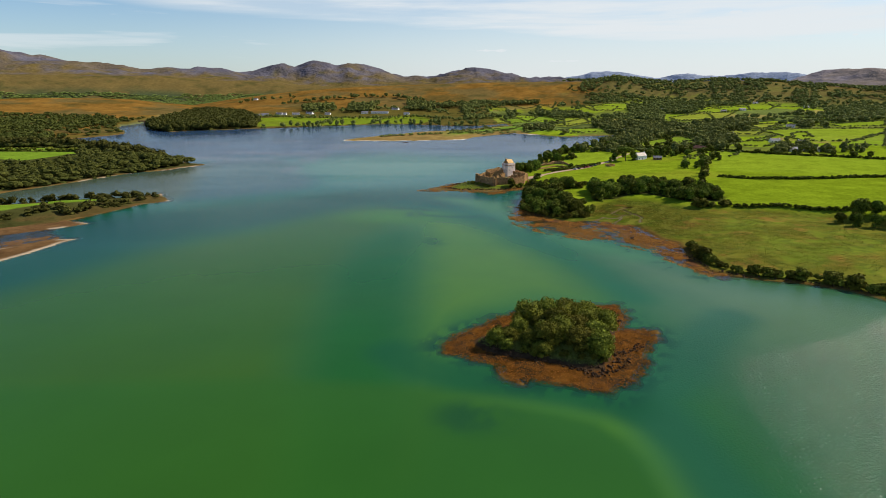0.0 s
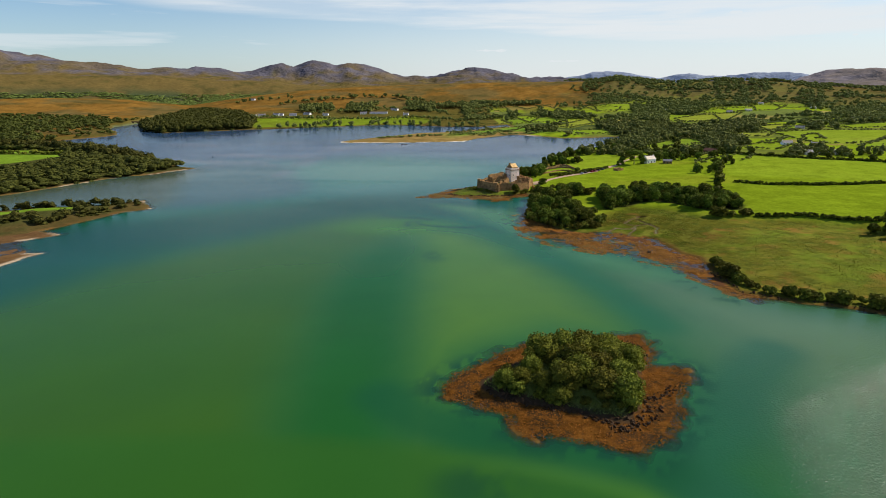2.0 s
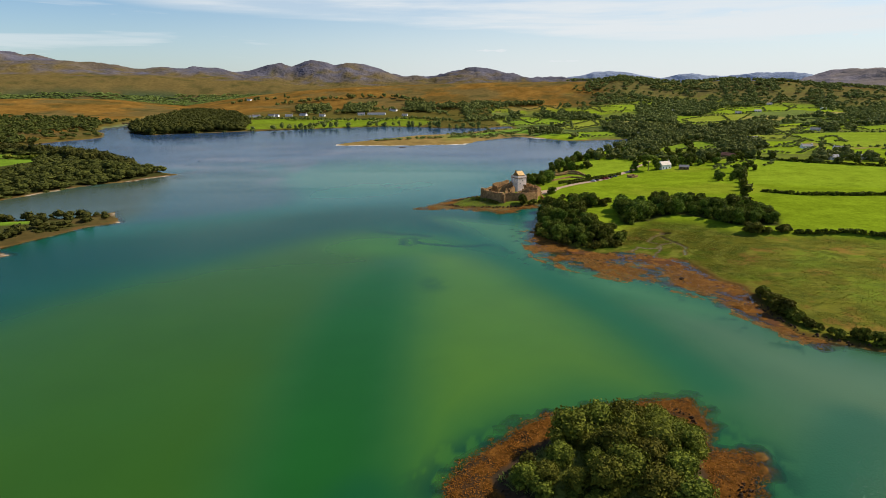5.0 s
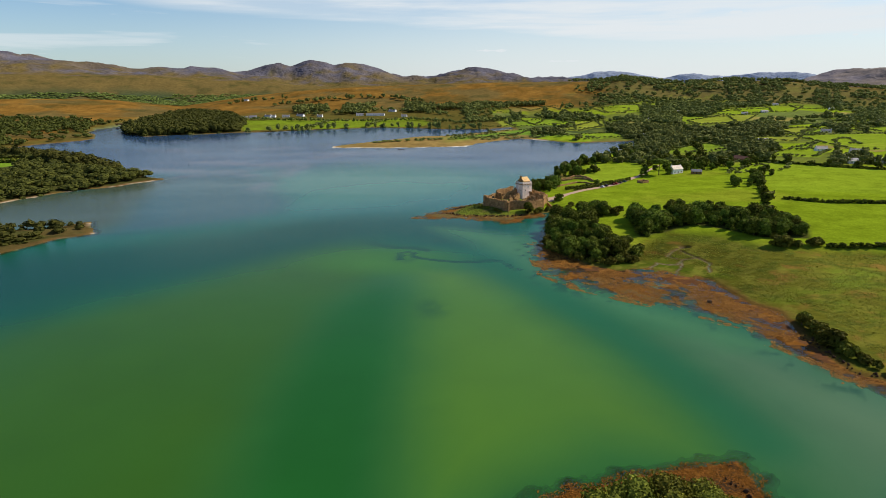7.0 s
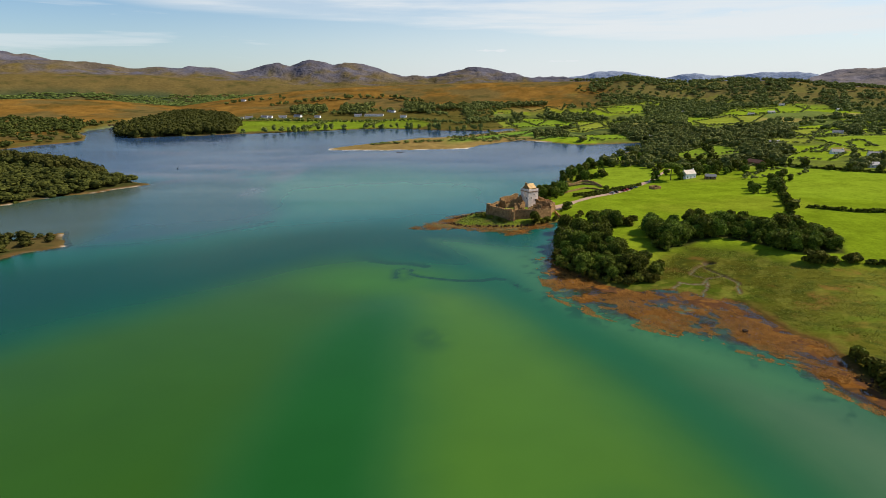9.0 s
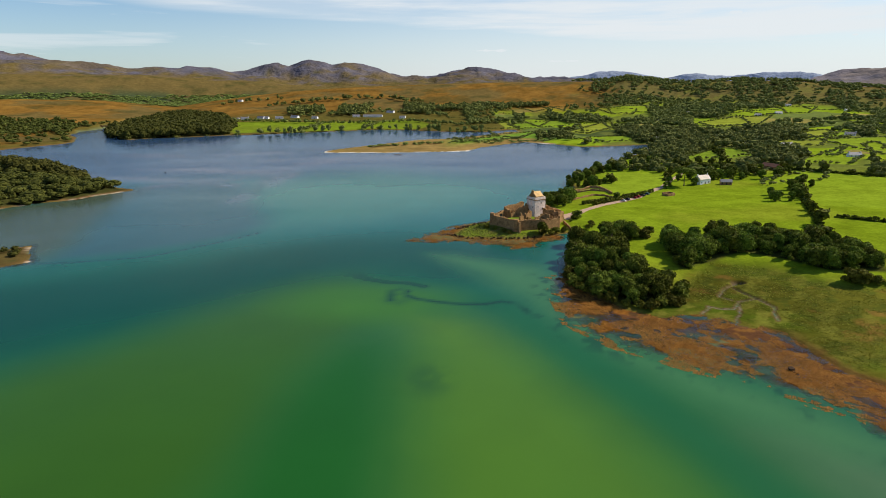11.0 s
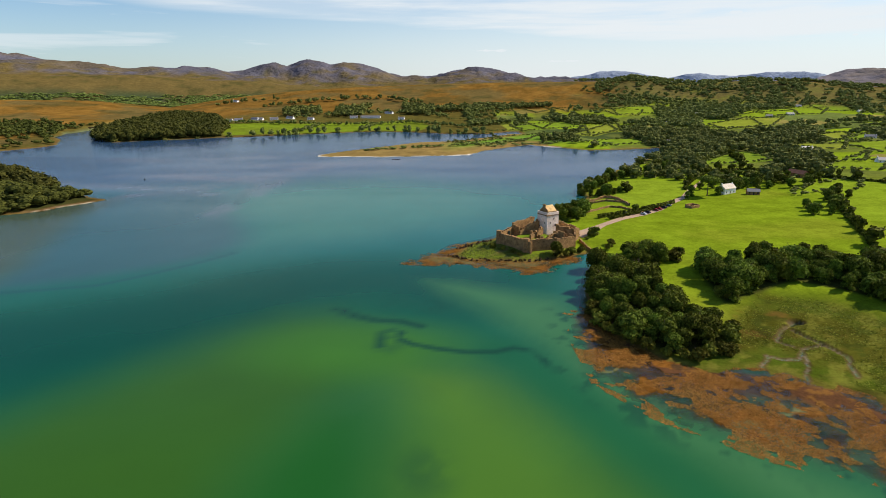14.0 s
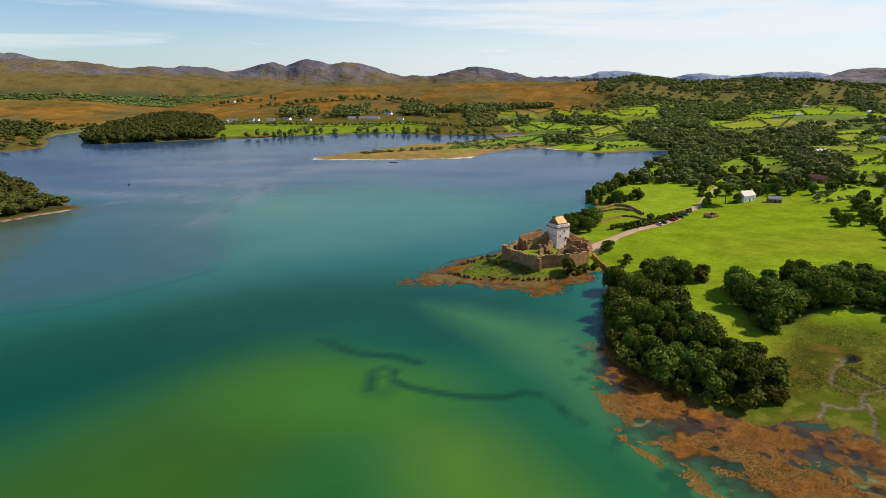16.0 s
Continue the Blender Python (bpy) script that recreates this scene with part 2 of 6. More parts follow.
FLAT_B = [(-232, 342), (-218, 343), (-222, 332), (-226, 312), (-231, 296), (-300, 240), (-440, 200), (-440, 230), (-300, 278), (-262, 306), (-244, 328)]
FLAT_C = [(-247, 386), (-250, 374), (-246, 358), (-231, 347), (-223, 338), (-233, 327), (-262, 307), (-300, 278), (-440, 230), (-440, 420), (-300, 402), (-256, 393)]
ISLE = [(0, 189), (7, 200), (15, 207), (23, 216), (45, 223), (62, 227), (71, 229), (72, 222), (71, 215), (65, 203), (76, 201), (75, 195),
        (68, 184), (65, 176), (59, 167), (48, 157), (39, 162), (32, 164), (23, 166), (20, 170), (20, 175), (14, 178), (8, 183), (3, 185)]
WRACK = [(51, 430), (52, 420), (46, 386), (52, 372), (60, 358), (70, 350), (83, 338), (99, 330), (105, 318), (114, 314), (115, 300), (119, 288), (122, 275), (131, 261),
         (142, 262), (134, 300), (138, 326), (130, 352), (122, 372), (90, 386), (66, 412), (64, 440)]
CASTLE_WRACK = [(-21, 503), (-8, 523), (4, 533), (14, 545), (14, 520), (40, 510), (66, 518), (74, 510), (60, 496), (50, 483), (39, 485), (28, 493), (8, 498)]
CREEKS = [[(136, 420), (129, 415), (124, 411), (119, 403), (122, 399)], [(102, 383), (107, 390), (109, 394), (112, 391), (118, 390), (123, 395)],
          [(112, 372), (115, 379), (119, 386), (122, 393), (124, 397), (134, 400)], [(129, 376), (135, 392), (132, 403), (129, 411)]]
COURT = [(34, 531), (45, 518), (61, 522.5), (72, 530.5), (66, 541), (54, 550), (42, 541)]
WOOD_A = [(64, 455), (60, 428), (68, 404), (82, 392), (96, 400), (104, 417), (97, 432), (93, 456), (90, 480), (87, 494), (80, 498), (74, 486)]
WOOD_A_TOP = [(88, 486), (97, 504), (110, 506), (113, 498), (104, 486)]
WOOD_B = [(119, 464), (114, 434), (131, 446), (156, 458), (171, 446), (182, 428), (206, 424), (215, 440), (205, 478), (191, 483), (175, 489), (153, 486), (126, 484)]
MOUND = [(12, 191), (20, 200), (32, 209), (48, 215), (60, 213), (63, 204), (60, 195), (58, 186), (54, 176), (49, 170), (42, 173), (34, 177), (24, 181), (14, 186)]
PEN_FIELD = [(-442, 721), (-458, 744), (-546, 737), (-900, 726), (-900, 600), (-487, 653), (-456, 643), (-444, 661)]
PEN_FIELD_BACK = [(-463, 761), (-478, 787), (-592, 800), (-900, 830), (-900, 756), (-551, 748)]
HEAD_FIELD = [(-262, 444), (-276, 466), (-294, 456), (-303, 441), (-440, 420), (-440, 388), (-306, 404), (-295, 425), (-280, 432)]
SHORE_FIELD = [(-479, 1502), (-402, 1530), (-322, 1524), (-196, 1540), (-60, 1575), (-20, 1480), (-40, 1395), (-174, 1388), (-282, 1338), (-391, 1296)]
SALTING = [(79, 372), (85, 392), (96, 400), (112, 420), (134, 447), (155, 440), (177, 410), (200, 403), (216, 402), (244, 391), (279, 361), (420, 300), (420, 120),
           (200, 200), (186, 232), (164, 254), (138, 265), (129, 300), (134, 326), (127, 350), (120, 372), (100, 386)]
# skylines: azimuth in degrees and rise in thousandths, seen from over the bay
MOUNTAIN = [(-60, 40), (-37.3, 45.8), (-35.3, 45.4), (-33.5, 42.6), (-31.8, 35.9), (-29.9, 30.4), (-27.9, 25.5), (-26.7, 20.9), (-25.5, 22.6),
            (-23.7, 25.2), (-20.1, 23.1), (-18.5, 18.2), (-17.3, 21.6), (-15.8, 28.4), (-14.9, 31.0), (-13.7, 24.2), (-12.6, 32.8), (-11.8, 36.2),
            (-10.6, 32.9), (-9.9, 28.6), (-8.9, 32.9), (-7.3, 31.2), (-6.0, 26.8), (-4.7, 19.8), (-3.7, 14.5), (-1.1, 10.8), (0.5, 17.7),
            (2.1, 22.9), (3.4, 24.5), (4.7, 21.7), (6.3, 16.3), (8.3, 11.7), (10.6, 8.9), (13.4, 4.0), (20, -6), (29, -4), (31.6, 6.9), (32.7, 12.6), (35.8, 17.6), (40, 19), (60, 20)]
FAR_RIDGE = [(-60, 8), (8.3, 9.0), (10.6, 9.7), (13.4, 13.7), (14.9, 16.9), (16.3, 19.2), (17.8, 16.4), (18.7, 12.9), (20.2, 9.4), (21.1, 12.6),
             (22.4, 16.4), (23.8, 12.1), (24.9, 8.7), (26.4, 13.2), (29.6, 13.3), (30.8, 12.3), (31.6, 9.9), (34.6, 11.5), (60, 11)]
MOOR = [(-60, -16), (-35.9, -16.2), (-32.2, -16.5), (-28.3, -19.9), (-25.0, -27.3), (-23.2, -31.1), (-20.4, -23.5), (-17.0, -15.7), (-13.5, -9.3),
        (-9.5, -5.3), (-5.3, -2.2), (-1.6, 0.2), (3.7, 2.5), (8.9, 2.9), (13.9, 3.3), (15.4, 5.8), (16.4, 9.1), (17.8, 6.4), (20.2, 1.9), (22.5, 0.9),
        (25.6, 4.6), (29.7, 1.8), (31.7, -2.2), (36.1, -8.3), (60, -8)]
FOOT = [(-60, 15), (-35.6, 15.5), (-31.9, 15.9), (-28.0, 14.6), (-23.8, 11.6), (-19.3, 5.7), (-14.5, 1.2), (-9.5, -3.6), (-4.3, -1.4), (1.0, -1.8), (10, -6), (25, -12), (60, -10)]
VIEW = (0.0, 119.0, 88.6)


def rise(profile, az, dist):
    P = np.array(profile)
    return VIEW[2] + dist * np.interp(az, P[:, 0], P[:, 1]) / 1000.0


def ground(X, Y):
    """Height of the ground and the signed distances that its cover depends on."""
    X, Y = np.asarray(X, float), np.asarray(Y, float)
    dx, dy = X - VIEW[0], Y - VIEW[1]
    R = np.hypot(dx, dy)
    az = np.degrees(np.arctan2(dx, dy))
    w = np.clip(R / 90.0, 1.2, 9.0)
    wx = (fbm(X, Y, 14, 3) - 0.5) * w + (fbm(X, Y, 4, 5, 2) - 0.5) * 1.2
    wy = (fbm(X, Y, 14, 11) - 0.5) * w + (fbm(X, Y, 4, 13, 2) - 0.5) * 1.2
    x, y = X + wx, Y + wy
    s = {}
    for key, outline in (("main", MAIN), ("north", NORTH), ("left", NORTH_LEFT), ("spit", SPIT), ("far", PEN_FAR), ("near", PEN_NEAR),
                         ("flat_a", FLAT_A), ("flat_b", FLAT_B), ("flat_c", FLAT_C), ("isle", ISLE), ("mound", MOUND), ("salting", SALTING)):
        s[key] = inside(outline, x, y, 90.0 if key != "main" else 300.0)
    land = np.maximum.reduce([s["main"], s["north"], s["left"], s["far"], s["near"]])
    anyland = np.maximum.reduce([land, s["spit"], s["flat_a"], s["flat_b"], s["flat_c"], s["isle"]])
    s["land"], s["any"] = land, anyland
    # sea bed
    z = -0.1 - 0.15 * np.maximum(-anyland, 0) ** 0.92
    z = np.maximum(z, -5.0)
    # wrack shoals in front of the salting and round the castle rocks
    shoal = smooth(-7, 7, inside(WRACK, x, y, 60))
    shoal = np.maximum(shoal, 1.32 * smooth(-6, 6, inside(CASTLE_WRACK, x, y, 60)))
    shoal = np.maximum(shoal, 0.8 * smooth(9, 1, -s["isle"]))
    shoal = np.maximum(shoal, 0.75 * smooth(7, 0.5, -np.maximum(s["near"], s["far"])))
    lump = 0.45 * fbm(X, Y, 11, 21, 3) + 0.55 * fbm(X, Y, 4.2, 23, 4)
    s["shoal"] = shoal
    top = -1.04 + 0.84 * shoal + 2.3 * (lump - 0.5)
    kk = smooth(0.0, 0.35, shoal)
    z = np.where(anyland < 0, z * (1 - kk) + kk * np.maximum(z, np.minimum(top, 0.10)), z)
    mud = smooth(-2, 5, inside(WRACK, x, y, 60)) * smooth(-22, -9, s["main"] + 14 * (lump - 0.5)) * (anyland < 0)
    s["mud"] = mud
    z = np.where(mud > 0, np.maximum(z, 0.02 + 0.30 * (lump - 0.5) - 0.9 * (1 - mud)), z)
    s["wrack"] = np.where(anyland < 0, shoal * smooth(-0.75, -0.2, top), 0)
    # dry land
    rough = fbm(X, Y, 40, 31) - 0.5
    inland = 0.45 * smooth(0, 2.5, land) + 2.6 * smooth(2, 26, land) + 0.026 * np.clip(land - 20, 0, 240) + rough * 1.6 * smooth(5, 60, land)
    marsh = smooth(-12, 6, s["salting"])
    s["marsh"] = marsh
    inland = inland * (1 - marsh) + marsh * (0.42 * smooth(0, 1.5, land) + 0.35 * smooth(20, 45, land) + 1.4 * smooth(12, 50, s["main"]) + rough * 0.5)
    knoll = smooth(30, 6, np.hypot((X - 47) * 0.8, (Y - 530)))
    inland = np.where(knoll > 0, np.maximum(inland, (3.2 * knoll + 0.3) * smooth(0, 7, land)), inland)
    z = np.where(land > 0, np.maximum(z, inland), z)
    s["court"] = inside(COURT, X, Y, 20)
    z = z + 2.4 * smooth(-0.5, 2.5, s["court"])
    creek = np.minimum.reduce([away(c, x, y) for c in CREEKS])
    creek = np.minimum(creek, np.maximum(np.hypot((x - 134) * 0.6, y - 418.5) - 1.2, 0))
    s["creek"] = creek
    z = np.where(creek < 1.2, np.minimum(z, -0.06 + 0.65 * smooth(0.15, 0.5, creek) + 0.9 * smooth(0.5, 1.0, creek)), z)
    spit = np.maximum(s["spit"], 0)
    z = np.where(s["spit"] > 0, np.maximum(z, 0.3 * smooth(0, 4, spit) + 2.2 * smooth(14, 40, spit)), z)
    flat = np.maximum(s["flat_a"], s["flat_b"])
    z = np.where(flat > 0, np.maximum(z, 0.16 + 0.5 * smooth(0, 10, flat) * (lump - 0.2)), z)
    z = np.where((s["flat_c"] > 0) & (flat <= 0), np.maximum(z, -0.10 + 1.1 * (lump - 0.46)), z)
    z = np.where(s["isle"] > 0, np.maximum(z, 0.1 + 0.55 * smooth(0, 8, s["isle"]) * (0.5 + lump) + 3.4 * smooth(-2, 11, s["mound"]) + 0.5 * smooth(-3, 2, s["mound"]) * lump), z)
    # peninsulas are low ridges
    z = np.where(land > 0, z + 5.0 * smooth(8, 60, s["far"]) + 1.0 * smooth(10, 40, s["near"]), z)
    # hills and mountains, ring by ring
    back = np.abs(az) > 60
    a2 = np.clip(az, -60, 60)
    rings = ((1350, None), (1750, 12.0), (2350, MOOR), (2950, None), (3600, FOOT), (4350, MOUNTAIN), (4620, "dip"), (4850, FAR_RIDGE), (5200, None))
    crag = fbm(X, Y, 260, 41, 5) - 0.5 + 0.9 * (0.5 - np.abs(fbm(X, Y, 330, 43, 5) - 0.5) * 4) * smooth(3700, 4100, R)
    base = np.where(land > 0, z, 6.0)
    hs, rs = [], []
    for dist, prof in rings:
        if prof is None and dist < 2000:
            h = base
        elif prof is None and dist < 3000:
            h = np.minimum(rise(MOOR, a2, 2350) - 25, 12 + 0 * az)
        elif prof is None:
            h = 0 * az + 30.0
        elif prof == "dip":
            h = rise(MOUNTAIN, a2, 4350) * 0.6
        elif isinstance(prof, float):
            h = np.maximum(prof, 0.30 * rise(MOOR, a2, 2350))
        else:
            h = rise(prof, a2, dist)
        hs.append(h)
        rs.append(dist)
    far = hs[0].copy()
    for i in range(len(rs) - 1):
        t = np.clip((R - rs[i]) / (rs[i + 1] - rs[i]), 0, 1)
        t = t * t * (3 - 2 * t)
        far = np.where(R >= rs[i], hs[i] * (1 - t) + hs[i + 1] * t, far)
    far = far + crag * np.interp(R, (1350, 1800, 2300, 3600, 4200, 4600), (0, 10, 7, 26, 34, 30))
    z = np.where((R > 1350) & (land > 0), far, z)
    return z, s, R, az, lump


def height(x, y):
    return float(ground(np.array([x]), np.array([y]))[0][0])


def heights(P):
    P = np.array(P, float)
    return ground(P[:, 0], P[:, 1])[0]


# ---------------------------------------------------------------- ground sheet
def rim(lo, hi, step):
    return list(np.arange(lo, hi, step))


ANGLES = np.radians(np.array(rim(-180, -48, 4) + rim(-48, -2, 0.28) + rim(-2, 27, 0.125) + rim(27, 44, 0.22) + rim(44, 180, 4)))
RADII = np.array(rim(8, 150, 12) + rim(150, 560, 0.95) + rim(560, 660, 1.6) + [660 * 1.0052 ** k for k in range(150)] + [660 * 1.0052 ** 150 * 1.011 ** k for k in range(1, 128)])
ORIGIN = (0.0, -20.0)


def sheet(name, angles, radii):
    """A round sheet in rings about ORIGIN: plan places and faces."""
    na, nr = len(angles), len(radii)
    A, Rr = np.meshgrid(angles, radii)
    X, Y = ORIGIN[0] + Rr * np.sin(A), ORIGIN[1] + Rr * np.cos(A)
    i, j = np.meshgrid(np.arange(na), np.arange(nr - 1))
    i2 = (i + 1) % na
    F = np.stack([j * na + i, j * na + i2, (j + 1) * na + i2, (j + 1) * na + i], -1).reshape(-1, 4)
    return X.ravel(), Y.ravel(), F


def raw_mesh(name, V, F, mats, smooth_faces=False, index=None):
    """A mesh from arrays of places and of faces with equal numbers of corners."""
    V, F = np.asarray(V, np.float32), np.asarray(F, np.int32)
    me = bpy.data.meshes.new(name)
    me.vertices.add(len(V))
    me.vertices.foreach_set("co", V.ravel())
    k = F.shape[1]
    me.loops.add(F.size)
    me.loops.foreach_set("vertex_index", F.ravel())
    me.polygons.add(len(F))
    me.polygons.foreach_set("loop_start", np.arange(0, F.size, k, dtype=np.int32))
    me.polygons.foreach_set("loop_total", np.full(len(F), k, np.int32))
    if index is not None:
        me.polygons.foreach_set("material_index", np.asarray(index, np.int32))
    me.polygons.foreach_set("use_smooth", np.full(len(F), smooth_faces))
    for m in mats:
        me.materials.append(m)
    me.update(calc_edges=True)
    return me


X, Y, F = sheet("ground", ANGLES, RADII)
Z, S, R, AZ, LUMP = ground(X, Y)


def mixin(C, col, k):
    k = np.clip(k, 0, 1)[:, None]
    return C * (1 - k) + np.array(col) * k


def field_cells(x, y):
    """Small fields: cell numbers and distance to the nearest field edge."""
    wx = x + 40 * (fbm(x, y, 160, 51, 2) - 0.5)
    wy = y + 40 * (fbm(x, y, 160, 57, 2) - 0.5)
    ca, sa = math.cos(0.3), math.sin(0.3)
    u, v = (wx * ca + wy * sa) / 105.0, (-wx * sa + wy * ca) / 78.0
    u = u + 0.5 * (np.floor(v) % 2)
    iu, iv = np.floor(u), np.floor(v)
    fu, fv = u - iu, v - iv
    edge = np.minimum(np.minimum(fu, 1 - fu) * 105.0, np.minimum(fv, 1 - fv) * 78.0)
    return hash2(iu, iv, 61), hash2(iu, iv, 67), edge


PADDOCKS_NEAR = [[(138, 753), (164, 783), (177, 750), (218, 727), (193, 674), (166, 639), (150, 626), (139, 636), (131, 671), (159, 703), (164, 730)], [(285, 862), (374, 968), (390, 968), (377, 881), (352, 862), (310, 850)], [(322, 777), (341, 775), (329, 750), (292, 710), (300, 731)],
                 [(331, 744), (387, 675), (470, 625), (390, 515), (265, 567)], [(550, 1028), (626, 1059), (792, 1069), (728, 981), (578, 838), (504, 829), (522, 916)], [(541, 800), (712, 958), (566, 758)], [(596, 1169), (679, 1220), (647, 1141), (567, 1069)]]
PADDOCKS_FAR = [[(554, 1507), (650, 1469), (627, 1387), (520, 1296), (501, 1361)], [(639, 1545), (820, 1620), (781, 1533), (671, 1486)], [(936, 1756), (1007, 1723), (983, 1640), (896, 1621)],
                [(398, 1760), (488, 1674), (449, 1586), (408, 1603)], [(760, 1193), (929, 1258), (834, 1127), (737, 1114)], [(726, 1192), (762, 1205), (705, 1114)]]
PADDOCKS_BAY = [[(231, 1127), (310, 1165), (303, 1097), (228, 1062)], [(59, 1461), (148, 1533), (163, 1411), (67, 1352)], [(189, 1583), (252, 1556), (201, 1406)], [(72, 1224), (178, 1282), (128, 1151)],
                [(8, 1140), (54, 1209), (55, 1097)], [(233, 1256), (345, 1458), (324, 1315), (251, 1200)], [(110, 1729), (185, 1752), (184, 1668)]]
PADDOCKS_LANE = [[(271, 664), (304, 694), (341, 718), (360, 714), (327, 668), (307, 673), (271, 654)], [(442, 862), (518, 930), (461, 853), (441, 852)], [(472, 1023), (515, 1053), (551, 1020), (506, 959), (492, 978)], [(18, 1267), (93, 1347), (98, 1190), (31, 1120)],
                 [(549, 1070), (630, 1086), (600, 1060), (560, 1040)], [(621, 1137), (712, 1199), (630, 1086), (575, 1052)], [(536, 1419), (644, 1493), (725, 1490), (635, 1368), (514, 1314)], [(713, 1593), (881, 1718), (953, 1702), (831, 1530), (718, 1521)],
                 [(428, 1727), (543, 1778), (502, 1621), (411, 1619)], [(146, 1499), (268, 1544), (290, 1432), (158, 1368)], [(293, 1444), (364, 1458), (322, 1278), (257, 1255)], [(380, 800), (430, 850), (480, 840), (420, 770)], [(560, 960), (600, 990), (560, 900), (530, 900)]]
PADDOCKS_DRY = [[(198, 1884), (270, 1960), (286, 1775), (235, 1704)], [(298, 1852), (341, 1826), (315, 1709)], [(5, 1702), (53, 1731), (58, 1623), (19, 1600)]]
PADDOCKS = PADDOCKS_NEAR + PADDOCKS_FAR + PADDOCKS_BAY + PADDOCKS_LANE + PADDOCKS_DRY


def cover_colour(X, Y, Z, S, R, AZ, LUMP):
    big = fbm(X, Y, 60, 71)
    fine = fbm(X, Y, 3.5, 73, 3)
    mid = fbm(X, Y, 14, 79)
    n = len(X)
    C = np.tile(np.array((0.185, 0.255, 0.012)), (n, 1)) * (0.80 + 0.40 * mid[:, None])
    C = mixin(C, (0.215, 0.250, 0.018), 0.7 * smooth(0.50, 0.72, big))
    # patchwork of small fields on the far side and inland
    k1, k2, edge = field_cells(X, Y)
    patch = smooth(700, 900, R)
    C = np.where((patch > 0.5)[:, None] & (k1 > 0.50)[:, None], np.array((0.120, 0.150, 0.035)), C)
    C = np.where((patch > 0.5)[:, None] & (k1 > 0.74)[:, None], np.array((0.26, 0.22, 0.06)), C)
    C = np.where((patch > 0.5)[:, None] & (k1 > 0.84)[:, None], np.array((0.055, 0.075, 0.022)), C)
    C = C * (0.85 + 0.3 * k2[:, None] * patch[:, None])
    C = mixin(C, (0.110, 0.125, 0.028), 0.8 * smooth(640, 760, R) * smooth(0.47, 0.54, fbm(X, Y, 190, 141)))
    for i, o in enumerate(PADDOCKS):
        C = mixin(C, (0.28, 0.23, 0.065) if o in PADDOCKS_DRY else ((0.190, 0.258, 0.016), (0.165, 0.240, 0.018), (0.215, 0.240, 0.028), (0.185, 0.255, 0.015))[i % 4], smooth(-5, 1, inside(o, X, Y, 30)) * (0.85 + 0.3 * (mid - 0.5)))
    # salting
    m = S["marsh"]
    marsh = np.array((0.088, 0.086, 0.011)) * (0.7 + 0.6 * mid[:, None])
    marsh = mixin(marsh, (0.150, 0.085, 0.020), 0.75 * smooth(0.55, 0.72, fbm(X, Y, 10, 83)))
    marsh = mixin(marsh, (0.080, 0.112, 0.011), 0.7 * smooth(0.52, 0.68, fbm(X, Y, 26, 87)))
    marsh = mixin(marsh, (0.068, 0.102, 0.009), 0.85 * smooth(16, 9, S["main"]) * smooth(360, 375, Y))
    marsh = mixin(marsh, (0.052, 0.066, 0.010), 0.7 * smooth(0.52, 0.66, fbm(X + 0.7 * Y, Y - 0.4 * X, 5.0, 117, 4)))
    marsh = marsh * (0.80 + 0.75 * smooth(140, 215, X + 0.3 * (420 - Y))[:, None])
    marsh = mixin(marsh, (0.150, 0.145, 0.022), 0.6 * smooth(0.55, 0.70, fbm(X - 0.5 * Y, Y, 8.0, 119, 4)))
    C = C * (1 - m[:, None]) + marsh * m[:, None]
    C = mixin(C, (0.095, 0.060, 0.026), 0.7 * smooth(1.6, 0.9, S["creek"]))
    C = mixin(C, (0.24, 0.195, 0.155), 0.6 * smooth(0.6, 0.1, S["creek"]))
    knoll = smooth(34, 26, np.hypot((X - 38) * 0.75, Y - 524)) * smooth(75, 68, X)
    C = mixin(C, (0.105, 0.115, 0.016), knoll * smooth(0.35, 0.55, mid))
    C = mixin(C, (0.13, 0.17, 0.014), knoll * smooth(0.60, 0.45, mid))
    C = mixin(C, (0.19, 0.12, 0.05), 0.7 * knoll * smooth(0.55, 0.68, fine) * smooth(0.45, 0.6, fbm(X, Y, 9, 89)))
    C = mixin(C, (0.135, 0.195, 0.015), smooth(0.0, 2.0, S["court"]) * smooth(0.62, 0.5, mid))
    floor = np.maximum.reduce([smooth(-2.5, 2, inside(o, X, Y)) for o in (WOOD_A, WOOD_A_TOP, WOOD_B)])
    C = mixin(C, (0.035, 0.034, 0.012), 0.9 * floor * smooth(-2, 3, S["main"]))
    # peninsulas and spit: rough grass
    pen = smooth(-2, 4, np.maximum(S["far"], S["near"]))
    C = np.where(pen[:, None] > 0.5, np.array((0.055, 0.056, 0.016)) * (0.6 + 0.8 * mid[:, None]), C)
    green = np.maximum.reduce([smooth(-3, 3, inside(o, X, Y)) for o in (PEN_FIELD, PEN_FIELD_BACK, HEAD_FIELD)])
    C = mixin(C, (0.135, 0.215, 0.018), green * pen)
    C = np.where((S["spit"] > 0)[:, None] & (S["main"] < 5)[:, None], np.array((0.23, 0.155, 0.05)) * (0.75 + 0.5 * mid[:, None]), C)
    C = mixin(C, (0.62, 0.56, 0.48), smooth(7, 3, S["spit"]) * (S["spit"] > -1) * smooth(1010, 990, Y - 0.9 * np.maximum(X - 40, 0)) * smooth(190, 150, X) * smooth(0.3, 0.5, mid))
    C = mixin(C, (0.13, 0.22, 0.025), smooth(20, 60, S["spit"]) * smooth(-10, 40, X) * (S["spit"] > 0))
